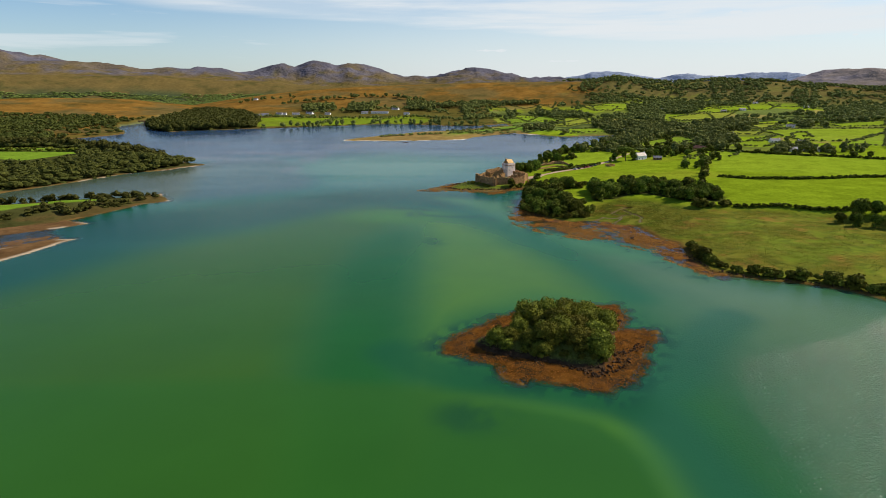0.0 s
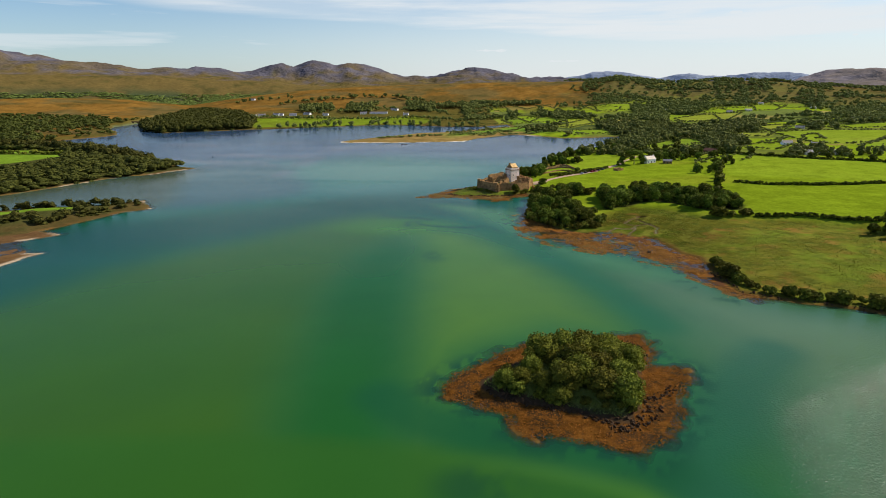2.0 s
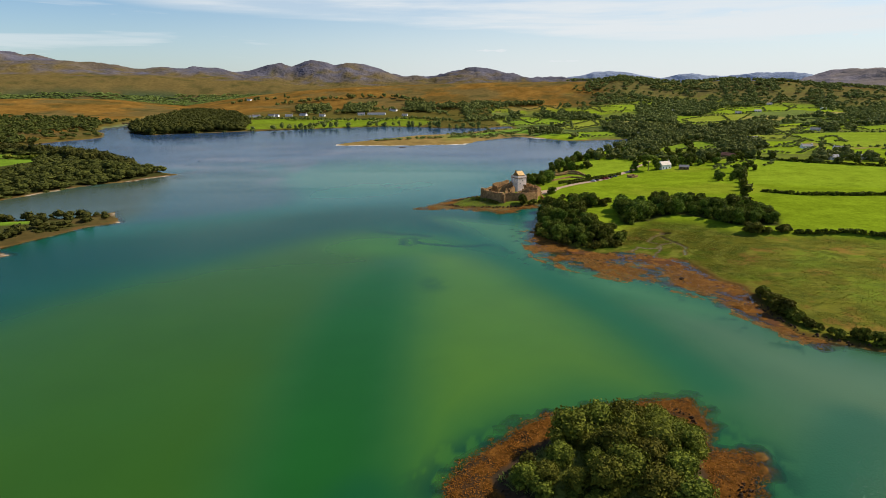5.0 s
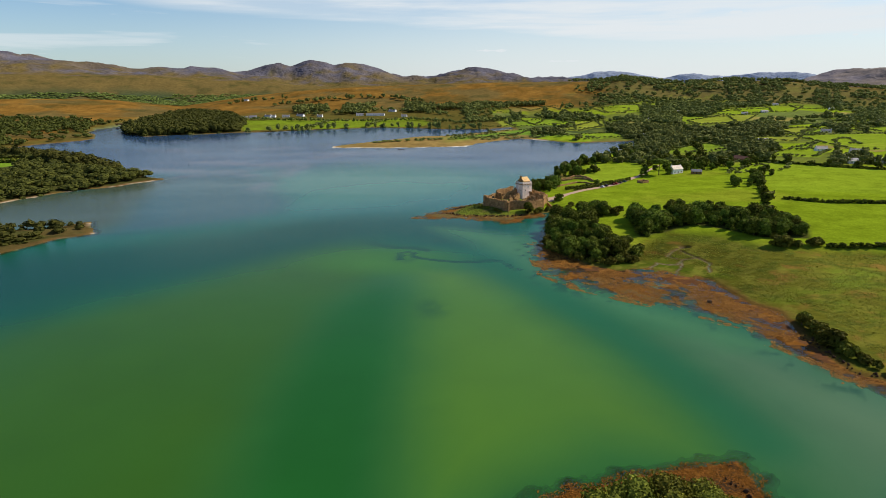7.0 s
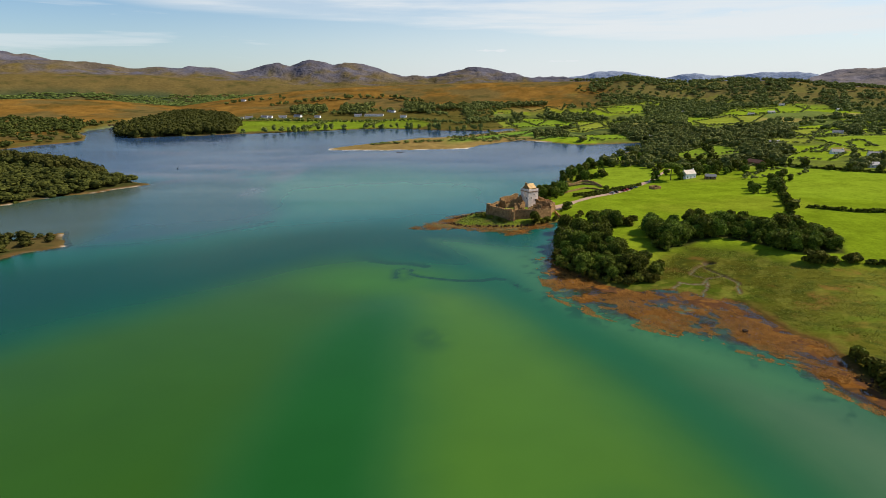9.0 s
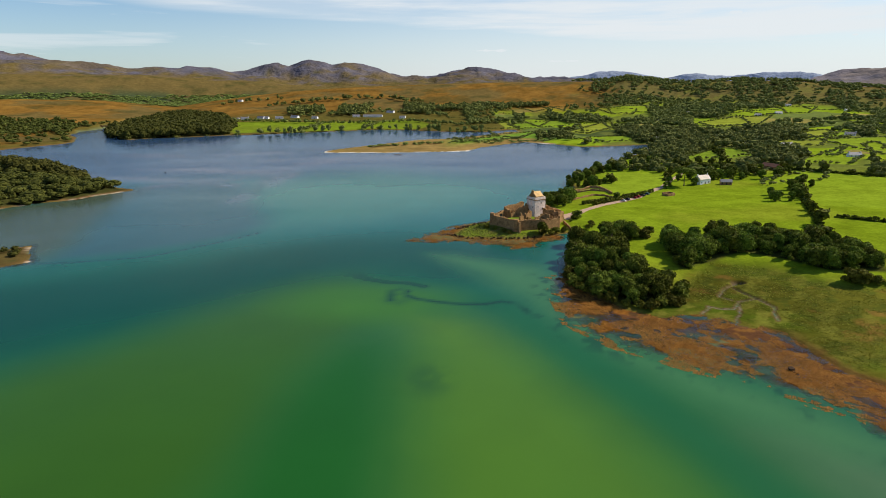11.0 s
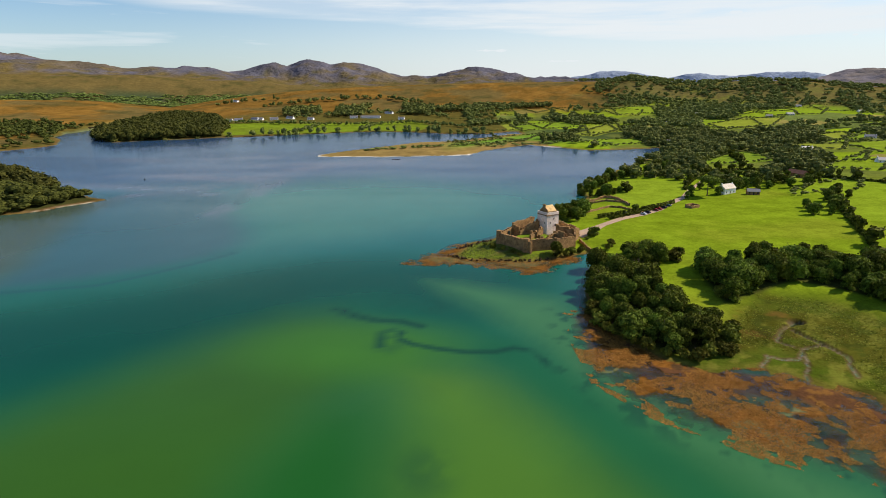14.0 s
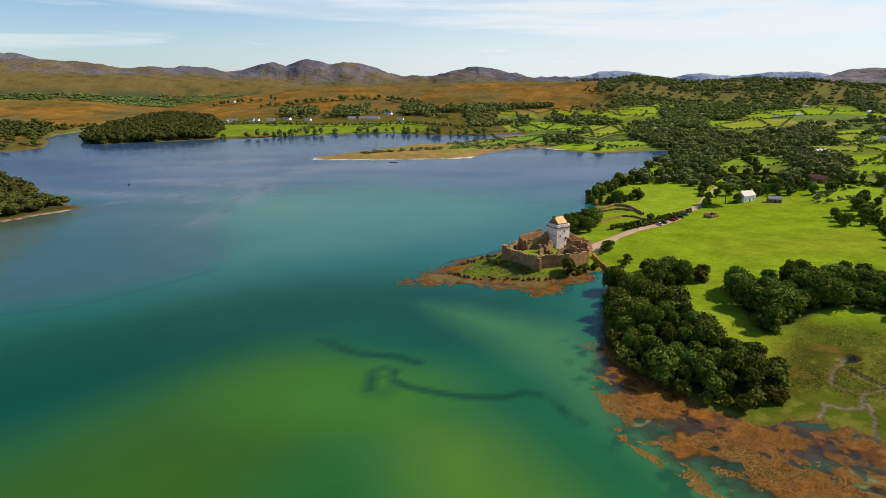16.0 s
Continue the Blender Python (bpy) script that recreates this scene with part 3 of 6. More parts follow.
    # wooded right-hand hills
    C = mixin(C, (0.125, 0.104, 0.032), smooth(1750, 2000, R + 300 * (mid - 0.5)) * smooth(10, 14, AZ) * (0.75 + 0.25 * smooth(0.36, 0.5, big)))
    # far shore: rough pasture with a band of fields
    north = (S["north"] > 0) & (X < 130)
    rough = np.array((0.095, 0.080, 0.018)) * (0.6 + 0.8 * mid[:, None])
    C = np.where(((north | (S["left"] > 0)) & (R < 2100))[:, None], rough, C)
    C = mixin(C, (0.145, 0.200, 0.014), smooth(-4, 4, inside(SHORE_FIELD, X, Y)) * (0.75 + 0.25 * (k1 < 0.6)) * north)
    # heather moor and mountains
    left = smooth(-520, -640, X)
    moor = np.maximum(smooth(1500, 1800, R) * smooth(17, 12, AZ + (big - 0.5) * 8), left * smooth(960, 1150, Y) * smooth(-2, 60, S["left"]))
    moor = np.maximum(moor, smooth(2150, 2600, R + 400 * (mid - 0.5)) * smooth(14, 18, AZ + 2600 / np.maximum(R, 1)))
    brown = np.array((0.185, 0.098, 0.020)) * (0.25 + 0.75 * big[:, None] + 0.75 * fbm(X, Y, 25, 92)[:, None])
    brown = mixin(brown, (0.112, 0.092, 0.034), np.maximum(0.7 * smooth(0.48, 0.66, fbm(X, Y, 130, 91)), 0.75 * smooth(2500, 2900, R)))
    brown = mixin(brown, (0.060, 0.058, 0.018), 0.65 * smooth(0.56, 0.70, fbm(X, Y, 70, 93)))
    valley = smooth(2600, 2750, R) * smooth(3350, 3150, R) * smooth(8, 0, AZ)
    brown = mixin(brown, (0.045, 0.065, 0.028), valley * smooth(0.40, 0.55, fbm(X, Y, 200, 95)))
    C = C * (1 - moor[:, None]) + brown * moor[:, None]
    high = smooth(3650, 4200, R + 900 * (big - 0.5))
    # violet-grey of the mountain rock has aerial haze put into its colour
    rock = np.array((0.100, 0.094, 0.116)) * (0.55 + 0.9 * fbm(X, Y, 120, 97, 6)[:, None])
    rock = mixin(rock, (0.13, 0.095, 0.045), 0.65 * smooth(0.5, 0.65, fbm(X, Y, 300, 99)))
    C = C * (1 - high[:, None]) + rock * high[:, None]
    # right-hand mountains and farthest ridge: paler tones paint the haze
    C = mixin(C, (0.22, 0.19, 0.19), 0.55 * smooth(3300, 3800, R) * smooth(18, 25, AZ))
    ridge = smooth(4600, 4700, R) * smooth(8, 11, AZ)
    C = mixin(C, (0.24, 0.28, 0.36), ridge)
    # shore: shingle, wrack, sea bed
    edge = np.where(S["any"] > 0, S["any"], 0)
    band = smooth(5.0 + 2.5 * np.clip(R / 400, 0.5, 3), 0.8, edge + 4 * (fine - 0.5)) * (S["any"] > -1) * (Z > -0.3) * smooth(1480, 1280, R)
    C = mixin(C, np.where(((X > 60) & (Y < 360) & (Y > 100))[:, None], np.array((0.105, 0.052, 0.018)), np.array((0.150, 0.080, 0.028))), 0.85 * band * (1 - 0.85 * m * smooth(345, 372, Y)) * (S["spit"] < 0))
    C = mixin(C, (0.44, 0.34, 0.24), smooth(0.50, 0.6, fbm(X, Y, 22, 103)) * smooth(1.2, 0.0, Z) * (S["any"] > -0.5) * smooth(3, 0.5, edge) * (np.maximum(S["far"], S["near"]) > -8))
    flat = np.maximum(S["flat_a"], S["flat_b"])
    C = np.where(((flat > 0) & (S["near"] < 2))[:, None], np.array((0.13, 0.072, 0.03)) * (0.35 + 1.1 * LUMP[:, None]), C)
    C = mixin(C, (0.40, 0.31, 0.21), smooth(4.5, 1.5, S["any"]) * (flat > 0) * (S["near"] < 2) * smooth(0.40, 0.52, mid))
    C = mixin(C, (0.085, 0.060, 0.020), 0.85 * smooth(26, 14, S["near"]) * (S["near"] > 0) * smooth(0.4, 0.55, mid))
    ooze = (S["flat_c"] > -1) & (flat <= 0) & (S["near"] < 0)
    C = np.where(ooze[:, None], np.array((0.125, 0.070, 0.034)) * (0.4 + 1.1 * LUMP[:, None]), C)
    isle = S["isle"] > 0
    wrack = np.array((0.180, 0.074, 0.014)) * (0.1 + 1.5 * fbm(X, Y, 2.0, 107, 3)[:, None])
    wrack = mixin(wrack, (0.055, 0.035, 0.02), 0.8 * smooth(0.56, 0.68, fbm(X, Y, 5.5, 109)))
    turf = np.array((0.150, 0.165, 0.030)) * (0.6 + 0.8 * mid[:, None])
    wet = mixin(0.78 * wrack, (0.030, 0.022, 0.012), 0.85 * smooth(0.51, 0.60, fbm(X, Y, 5.0, 191, 4)))
    isl = np.where((S["mound"] > 2.5 * (fine - 0.5) * 2 + 1.5)[:, None], turf, wet)
    isl = mixin(isl, (0.048, 0.034, 0.021), 0.85 * smooth(-2.5, -0.5, S["mound"] + 3 * (fine - 0.5)) * smooth(3.0, 1.0, S["mound"]))
    C = np.where(isle[:, None], isl, C)
    bed = np.array((0.12, 0.14, 0.065)) * (0.75 + 0.5 * mid[:, None])
    under = ((S["any"] < 0) | (Z < -0.05)) & ~ooze
    C = np.where(under[:, None], bed, C)
    C = mixin(C, (0.100, 0.046, 0.021), S["mud"])
    C = mixin(C, (0.210, 0.098, 0.022), 0.7 * S["mud"] * smooth(0.50, 0.62, fbm(X + 0.5 * Y, Y, 3.0, 115, 3)))
    weedy = np.clip(S["wrack"] * 1.2, 0, 1) * under * np.where(S["isle"] > -30, 1.0, smooth(0.44, 0.54, fbm(X + 0.5 * Y, 0.8 * Y - 0.3 * X, 9, 185, 4)))
    C = C * (1 - weedy[:, None]) + np.where((S["isle"] > -30)[:, None], wet, wrack) * weedy[:, None]
    return np.clip(C, 0.004, 0.9)


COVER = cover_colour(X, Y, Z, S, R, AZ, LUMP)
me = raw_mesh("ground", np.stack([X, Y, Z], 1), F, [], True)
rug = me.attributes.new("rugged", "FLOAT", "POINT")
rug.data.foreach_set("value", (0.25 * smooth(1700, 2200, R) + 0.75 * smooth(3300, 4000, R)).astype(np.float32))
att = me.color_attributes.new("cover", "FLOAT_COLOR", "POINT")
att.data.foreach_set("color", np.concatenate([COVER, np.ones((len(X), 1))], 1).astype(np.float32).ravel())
m, N, L, b = material("land_cover")
at = N.new("ShaderNodeAttribute")
at.attribute_name = "cover"
tc = N.new("ShaderNodeTexCoord")
na = N.new("ShaderNodeTexNoise")
na.inputs["Scale"].default_value, na.inputs["Detail"].default_value, na.inputs["Roughness"].default_value = 0.9, 6, 0.65
nb = N.new("ShaderNodeTexNoise")
nb.inputs["Scale"].default_value, nb.inputs["Detail"].default_value = 0.07, 5
for n in (na, nb):
    L.new(tc.outputs["Object"], n.inputs["Vector"])
nd = N.new("ShaderNodeTexNoise")
nd.inputs["Scale"].default_value, nd.inputs["Detail"].default_value, nd.inputs["Roughness"].default_value = 0.28, 5, 0.7
L.new(tc.outputs["Object"], nd.inputs["Vector"])
half = N.new("ShaderNodeMath")
half.operation = "MULTIPLY_ADD"
half.inputs[1].default_value, half.inputs[2].default_value = 0.7, -0.35
L.new(nd.outputs["Fac"], half.inputs[0])
ad0 = N.new("ShaderNodeMath")
ad0.operation = "ADD"
L.new(na.outputs["Fac"], ad0.inputs[0])
L.new(half.outputs[0], ad0.inputs[1])
ad = N.new("ShaderNodeMath")
ad.operation = "ADD"
L.new(ad0.outputs[0], ad.inputs[0])
L.new(nb.outputs["Fac"], ad.inputs[1])
mr = N.new("ShaderNodeMapRange")
mr.inputs["From Min"].default_value, mr.inputs["From Max"].default_value = 0.6, 1.4
mr.inputs["To Min"].default_value, mr.inputs["To Max"].default_value = 0.66, 1.34
L.new(ad.outputs[0], mr.inputs["Value"])
hsv = N.new("ShaderNodeHueSaturation")
L.new(at.outputs["Color"], hsv.inputs["Color"])
L.new(mr.outputs[0], hsv.inputs["Value"])
L.new(hsv.outputs[0], b.inputs["Base Color"])
b.inputs["Roughness"].default_value = 0.92
b.inputs["Specular IOR Level"].default_value = 0.0
bp = N.new("ShaderNodeBump")
bp.inputs["Strength"].default_value, bp.inputs["Distance"].default_value = 0.5, 0.35
L.new(na.outputs["Fac"], bp.inputs["Height"])
nc = N.new("ShaderNodeTexNoise")
nc.inputs["Scale"].default_value, nc.inputs["Detail"].default_value, nc.inputs["Roughness"].default_value = 0.008, 5, 0.56
L.new(tc.outputs["Object"], nc.inputs["Vector"])
ra = N.new("ShaderNodeAttribute")
ra.attribute_name = "rugged"
b2p = N.new("ShaderNodeBump")
b2p.inputs["Distance"].default_value = 38.0
L.new(ra.outputs["Fac"], b2p.inputs["Strength"])
L.new(nc.outputs["Fac"], b2p.inputs["Height"])
L.new(bp.outputs[0], b2p.inputs["Normal"])
L.new(b2p.outputs[0], b.inputs["Normal"])
me.materials.append(m)
tagged(new("ground", me), "green fields, heather moor and brown stony shore", "ground", kind="structure")

# ---------------------------------------------------------------- water
WA = np.radians(np.array(rim(-180, -48, 4) + rim(-48, -2, 0.5) + rim(-2, 30, 0.2) + rim(30, 46, 0.4) + rim(46, 180, 4)))
WR = np.array(rim(4, 100, 12) + rim(100, 560, 1.9) + [560 * 1.02 ** k for k in range(74)])
WX, WY, WF = sheet("water", WA, WR)
WZ, WS, WRR, WAZ, WL = ground(WX, WY)
# sand banks, channels, currents and a patch of sky sheen, as plan outlines
WEST_BANK = [(-300, 60), (-215, 215), (-192, 250), (-165, 309), (-145, 330), (-121, 354), (-100, 386), (-86, 406), (-66, 432), (-48, 437), (-28, 424), (-18, 404), (-30, 372), (-44, 335), (-50, 262), (-46, 200), (-41, 156), (-30, 120), (-24, 20)]
MID_BANK = [(-10, 120), (-9, 200), (-13, 262), (-16, 302), (-18, 350), (-22, 385), (-20, 408), (-6, 396), (8, 393), (20, 384), (32, 362), (45, 334), (55, 308), (63, 280), (70, 250), (71, 224), (40, 232), (10, 214), (4, 196)]
GULLY = [(-2, 20), (-10, 130), (-13, 200), (-14, 300), (-20, 362), (-38, 360), (-47, 320), (-50, 262), (-45, 200), (-41, 150), (-30, 20)]
HOME_BANK = [(-140, 160), (-60, 164), (-29, 162), (-2, 159), (20, 157), (35, 152), (47, 146), (54, 135), (57, 125), (57, 110), (52, 20), (-140, 20)]
INSHORE = [(-6, 474), (10, 472), (30, 462), (52, 450), (60, 420), (52, 386), (72, 352), (100, 322), (118, 290), (96, 292), (74, 318), (56, 350), (42, 378), (32, 408), (18, 438), (2, 458)]
EAST_SHEEN = [(88, 300), (130, 262), (190, 225), (230, 180), (190, 140), (120, 150), (100, 190), (92, 240)]
DEEP_LINE = [(-330, 330), (-240, 350), (-190, 385), (-145, 405), (-110, 428), (-80, 458), (-52, 484), (-20, 486), (6, 474)]
SIDE_LINE = [(22, 400), (30, 386), (41, 362), (54, 332), (66, 300), (76, 266), (82, 238)]
CLOUDY = [(-109, 543), (-120, 580), (-150, 650), (-170, 711), (-168, 750), (-140, 795), (-100, 811), (-44, 802), (9, 760), (37, 731), (60, 680), (40, 620), (0, 580), (-40, 560), (-80, 550)]
GREY_DRIFT = [(-215, 455), (-174, 470), (-143, 487), (-118, 515), (-109, 545), (-120, 580), (-150, 650), (-172, 712), (-260, 740), (-290, 690), (-250, 560)]
COVE = [(-272, 684), (-300, 638), (-345, 569), (-377, 499), (-480, 440), (-420, 415), (-341, 452), (-303, 472), (-252, 483), (-222, 466), (-225, 500), (-244, 560), (-262, 620)]
FRONTS = [[(-230, 457), (-190, 463), (-160, 470), (-143, 486), (-127, 506), (-116, 522), (-109, 545)], [(-155, 657), (-170, 711), (-168, 750), (-140, 795), (-100, 811)]]
SLICKS = [[(-411, 787), (-338, 755), (-280, 742), (-228, 732), (-188, 757), (-175, 800), (-158, 860), (-114, 895), (-60, 905)], [(-330, 820), (-260, 812), (-215, 785), (-190, 800)], [(-158, 630), (-163, 680), (-166, 735), (-152, 838), (-123, 917)],
          [(-420, 960), (-330, 940), (-260, 965), (-180, 1010)], [(-210, 900), (-140, 905), (-60, 935), (20, 950)], [(-269, 706), (-236, 726), (-190, 708)]]
wob = 22 * (fbm(WX, WY, 70, 121) - 0.5)
wob2 = 22 * (fbm(WX, WY, 70, 131) - 0.5)


def zone(outline, lo, hi, k=1.0):
    return smooth(lo, hi, inside(outline, WX + k * wob, WY + k * wob2, 120))


def stain(C, col, k):
    k = np.clip(k, 0, 1)[:, None]
    return C * (1 - k) + np.array(col) * k


cloudlet = fbm(WX, WY, 55, 127)
# turbid water takes the colour of what lies under and in it; reflected sky is painted in too
BODY = np.tile(np.array((0.004, 0.078, 0.036)), (len(WX), 1))
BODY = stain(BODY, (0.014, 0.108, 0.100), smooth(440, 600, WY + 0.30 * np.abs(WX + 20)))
BODY = stain(BODY, (0.042, 0.150, 0.112), 0.9 * zone(CLOUDY, -40, 45))
BODY = stain(BODY, (0.032, 0.082, 0.094), 0.85 * zone(GREY_DRIFT, -8, 22, 0.3))
BODY = stain(BODY, (0.058, 0.074, 0.042), 0.9 * zone(COVE, -22, 8, 0.3))
# violet-blue far water paints the sky mirrored at a low angle
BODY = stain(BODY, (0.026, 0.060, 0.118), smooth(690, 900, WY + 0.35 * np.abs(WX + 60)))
BODY = stain(BODY, (0.014, 0.088, 0.018), smooth(430, 330, WY + 0.3 * np.abs(WX + 30)) * smooth(150, 60, WX))
BODY = stain(BODY, (0.001, 0.050, 0.026), 0.95 * smooth(62, 10, away(DEEP_LINE, WX + 0.5 * wob, WY + 0.5 * wob2, 90)) * smooth(560, 470, WY))
BODY = stain(BODY, (0.001, 0.050, 0.030), 0.8 * smooth(-90, -210, WX) * smooth(470, 400, WY - 0.15 * WX) * smooth(200, 300, WY - 0.3 * WX))
# paler eastern patch: sheen of the sky put into the water colour
BODY = stain(BODY, (0.080, 0.140, 0.060), 0.85 * zone(EAST_SHEEN, -30, 30))
BODY = stain(BODY, (0.036, 0.084, 0.040), 0.65 * smooth(64, 100, WX + 0.3 * wob) * smooth(215, 165, WY + 0.3 * wob2))
BODY = stain(BODY, (0.042, 0.138, 0.042), 0.85 * zone(INSHORE, -10, 14, 0.3))
BODY = stain(BODY, (0.029, 0.088, 0.004), 0.95 * zone(WEST_BANK, -20, 22, 0.7) * (0.82 + 0.3 * (cloudlet - 0.3)))
BODY = stain(BODY, (0.064, 0.150, 0.011), 0.95 * zone(MID_BANK, -12, 26, 0.4) * (0.85 + 0.3 * (cloudlet - 0.3)))
BODY = stain(BODY, (0.036, 0.130, 0.008), 0.85 * smooth(36, 8, np.hypot((WX + 30) * 0.6, WY - 402)))
BODY = stain(BODY, (0.009, 0.080, 0.008), 0.85 * zone(GULLY, -7, 12, 0.25) * smooth(395, 330, WY))
BODY = stain(BODY, (0.021, 0.088, 0.006), 0.80 * zone(HOME_BANK, -6, 3, 0.12))
BODY = stain(BODY, (0.056, 0.160, 0.014), 0.6 * smooth(7, 0.5, np.abs(inside(HOME_BANK, WX + 0.1 * wob, WY + 0.1 * wob2) - 4)) * smooth(-10, 30, WX))
BODY = stain(BODY, (0.008, 0.086, 0.026), 0.62 * smooth(15, 1, away(SIDE_LINE, WX + 0.2 * wob, WY + 0.2 * wob2)))
BODY = stain(BODY, (0.012, 0.078, 0.036), 0.7 * smooth(17, 3, away([(112, 214), (92, 192), (76, 170), (60, 154), (61, 135), (62, 110), (66, 80)], WX + 0.2 * wob, WY)))
BODY = stain(BODY, (0.006, 0.066, 0.018), 0.75 * smooth(15, 3, away([(-16, 186), (-4, 172), (14, 164), (34, 156), (52, 150)], WX + 0.2 * wob, WY + 0.2 * wob2)))
# lilac streaks along the slicks paint brighter sky reflected by smooth water
sky_sheen = np.maximum.reduce([smooth(w, 0.25 * w, away(l, WX + 0.8 * wob, WY + 0.8 * wob2)) for l, w in zip(SLICKS, (22, 18, 16, 24, 20, 10))]) * smooth(0.22, 0.55, fbm(WX + 0.3 * WY, WY, 38, 137))
BODY = stain(BODY, (0.120, 0.128, 0.170), 0.62 * sky_sheen)
front = np.maximum.reduce([smooth(3.2, 0.5, away(l, WX + 0.15 * wob, WY + 0.15 * wob2)) for l in FRONTS])
BODY = stain(BODY, (0.012, 0.062, 0.066), 0.6 * front * smooth(0.35, 0.5, fbm(WX, WY, 30, 139)))
EELGRASS = [[(-43, 439), (-36, 432), (-26, 427), (-16, 426), (-8, 421)], [(-22, 403), (-24, 414), (-20, 418), (-15, 415), (-17, 411), (-11, 405), (-2, 401), (8, 398), (18, 398), (25, 401), (31, 399), (34, 392), (35, 387)]]
weed = np.maximum.reduce([smooth(w, 0.5, away(l, WX + 0.08 * wob, WY + 0.08 * wob2)) for l, w in zip(EELGRASS, (4.0, 2.8))]) * (0.3 + 0.55 * smooth(0.35, 0.55, fbm(WX, WY, 12, 133)))
weed = np.maximum(weed, 0.50 * smooth(13, 4, np.hypot((WX - 9) * 0.8, WY - 144)) * smooth(0.3, 0.6, fbm(WX, WY, 12, 135)))
weed = np.maximum(weed, 0.42 * smooth(9, 2, np.hypot(WX + 19, (WY - 404) * 0.8)) * smooth(0.3, 0.6, fbm(WX, WY, 6, 145)))
weed = np.maximum(weed, 0.40 * smooth(11, 2, np.hypot(WX + 4, (WY - 332) * 0.7)) * smooth(0.3, 0.6, fbm(WX, WY, 9, 147)))
weed = np.maximum(weed, 0.38 * smooth(22, 4, np.hypot(WX + 11, (WY - 440) * 0.8)) * smooth(0.38, 0.62, fbm(WX, WY, 13, 149)))
weed = np.maximum(weed, 0.85 * smooth(13, 2, -WS["isle"]) * (WS["isle"] < 1) * smooth(0.46, 0.55, fbm(WX, WY, 4, 151)) * smooth(225, 205, WY))
weed = np.maximum(weed, 0.7 * smooth(16, 3, -inside(WRACK, WX, WY)) * smooth(0.52, 0.64, fbm(WX, WY, 6, 153)) * (WX < 125))
BODY = stain(BODY, (0.040, 0.066, 0.026), 0.8 * zone(WRACK, -3, 7, 0.2))
BODY = stain(BODY, (0.004, 0.040, 0.018), weed)
BODY = stain(BODY, (0.074, 0.036, 0.017), 0.9 * smooth(0.05, 0.7, WS["mud"]))
BODY *= (0.93 + 0.14 * fbm(WX, WY, 18, 155))[:, None]
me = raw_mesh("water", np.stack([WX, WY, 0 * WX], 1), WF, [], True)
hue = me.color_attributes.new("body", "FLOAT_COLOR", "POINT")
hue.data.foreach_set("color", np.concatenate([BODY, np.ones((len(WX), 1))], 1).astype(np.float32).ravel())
for key, val in (("depth", np.maximum(-WZ, 0)), ("breeze", (0.45 * smooth(-6, 14, WX - 62 + 0.3 * wob) + 0.55 * smooth(8, 50, WX - 62 + 0.3 * wob)) * smooth(225, 140, WY + 0.4 * wob2 - 0.35 * (WX - 60)))):
    a = me.attributes.new(key, "FLOAT", "POINT")
    a.data.foreach_set("value", val.astype(np.float32))
m, N, L, b = material("sea_water")
N.remove(b)


def attr(name):
    n = N.new("ShaderNodeAttribute")
    n.attribute_name = name
    return n.outputs["Fac"]


tc = N.new("ShaderNodeTexCoord")
heightsum = None
for scale, amount, stretch in ((0.35, 0.9, 0.55), (1.3, 0.4, 0.7), (6.0, 0.40, 1.0)):
    mp = N.new("ShaderNodeMapping")
    mp.inputs["Rotation"].default_value = (0, 0, radians(35))
    mp.inputs["Scale"].default_value = (1.0, stretch, 1.0)
    L.new(tc.outputs["Object"], mp.inputs["Vector"])
    n = N.new("ShaderNodeTexNoise")
    n.inputs["Scale"].default_value, n.inputs["Detail"].default_value = scale, 3
    L.new(mp.outputs[0], n.inputs["Vector"])
    k = N.new("ShaderNodeMath")
    k.operation = "MULTIPLY_ADD"
    k.inputs[1].default_value = amount
    L.new(n.outputs["Fac"], k.inputs[0])
    if heightsum:
        L.new(heightsum, k.inputs[2])
    else:
        k.inputs[2].default_value = 0
    heightsum = k.outputs[0]
bp = N.new("ShaderNodeBump")
bp.inputs["Strength"].default_value, bp.inputs["Distance"].default_value = 0.35, 0.30
L.new(heightsum, bp.inputs["Height"])
# slicks and cat's paws
mp = N.new("ShaderNodeMapping")
mp.inputs["Rotation"].default_value, mp.inputs["Scale"].default_value = (0, 0, radians(-14)), (0.35, 1.0, 1.0)
L.new(tc.outputs["Object"], mp.inputs["Vector"])
slick = N.new("ShaderNodeTexNoise")
slick.inputs["Scale"].default_value, slick.inputs["Detail"].default_value, slick.inputs["Distortion"].default_value = 0.012, 5, 0.8
L.new(mp.outputs[0], slick.inputs["Vector"])
sm = N.new("ShaderNodeMapRange")
sm.inputs["From Min"].default_value, sm.inputs["From Max"].default_value = 0.38, 0.60
sm.inputs["To Min"].default_value, sm.inputs["To Max"].default_value = 0.18, 0.42
L.new(slick.outputs["Fac"], sm.inputs["Value"])
L.new(sm.outputs[0], bp.inputs["Strength"])
# a breeze past the islet raises short steep wavelets that glitter in the sun
rip = N.new("ShaderNodeTexNoise")
rip.inputs["Scale"].default_value, rip.inputs["Detail"].default_value = 1.2, 1.0
L.new(tc.outputs["Object"], rip.inputs["Vector"])
glint = N.new("ShaderNodeBump")
glint.inputs["Distance"].default_value = 0.75
L.new(attr("breeze"), glint.inputs["Strength"])
L.new(rip.outputs["Fac"], glint.inputs["Height"])
L.new(bp.outputs[0], glint.inputs["Normal"])
tone = N.new("ShaderNodeAttribute")
tone.attribute_name = "body"
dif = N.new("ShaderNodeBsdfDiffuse")
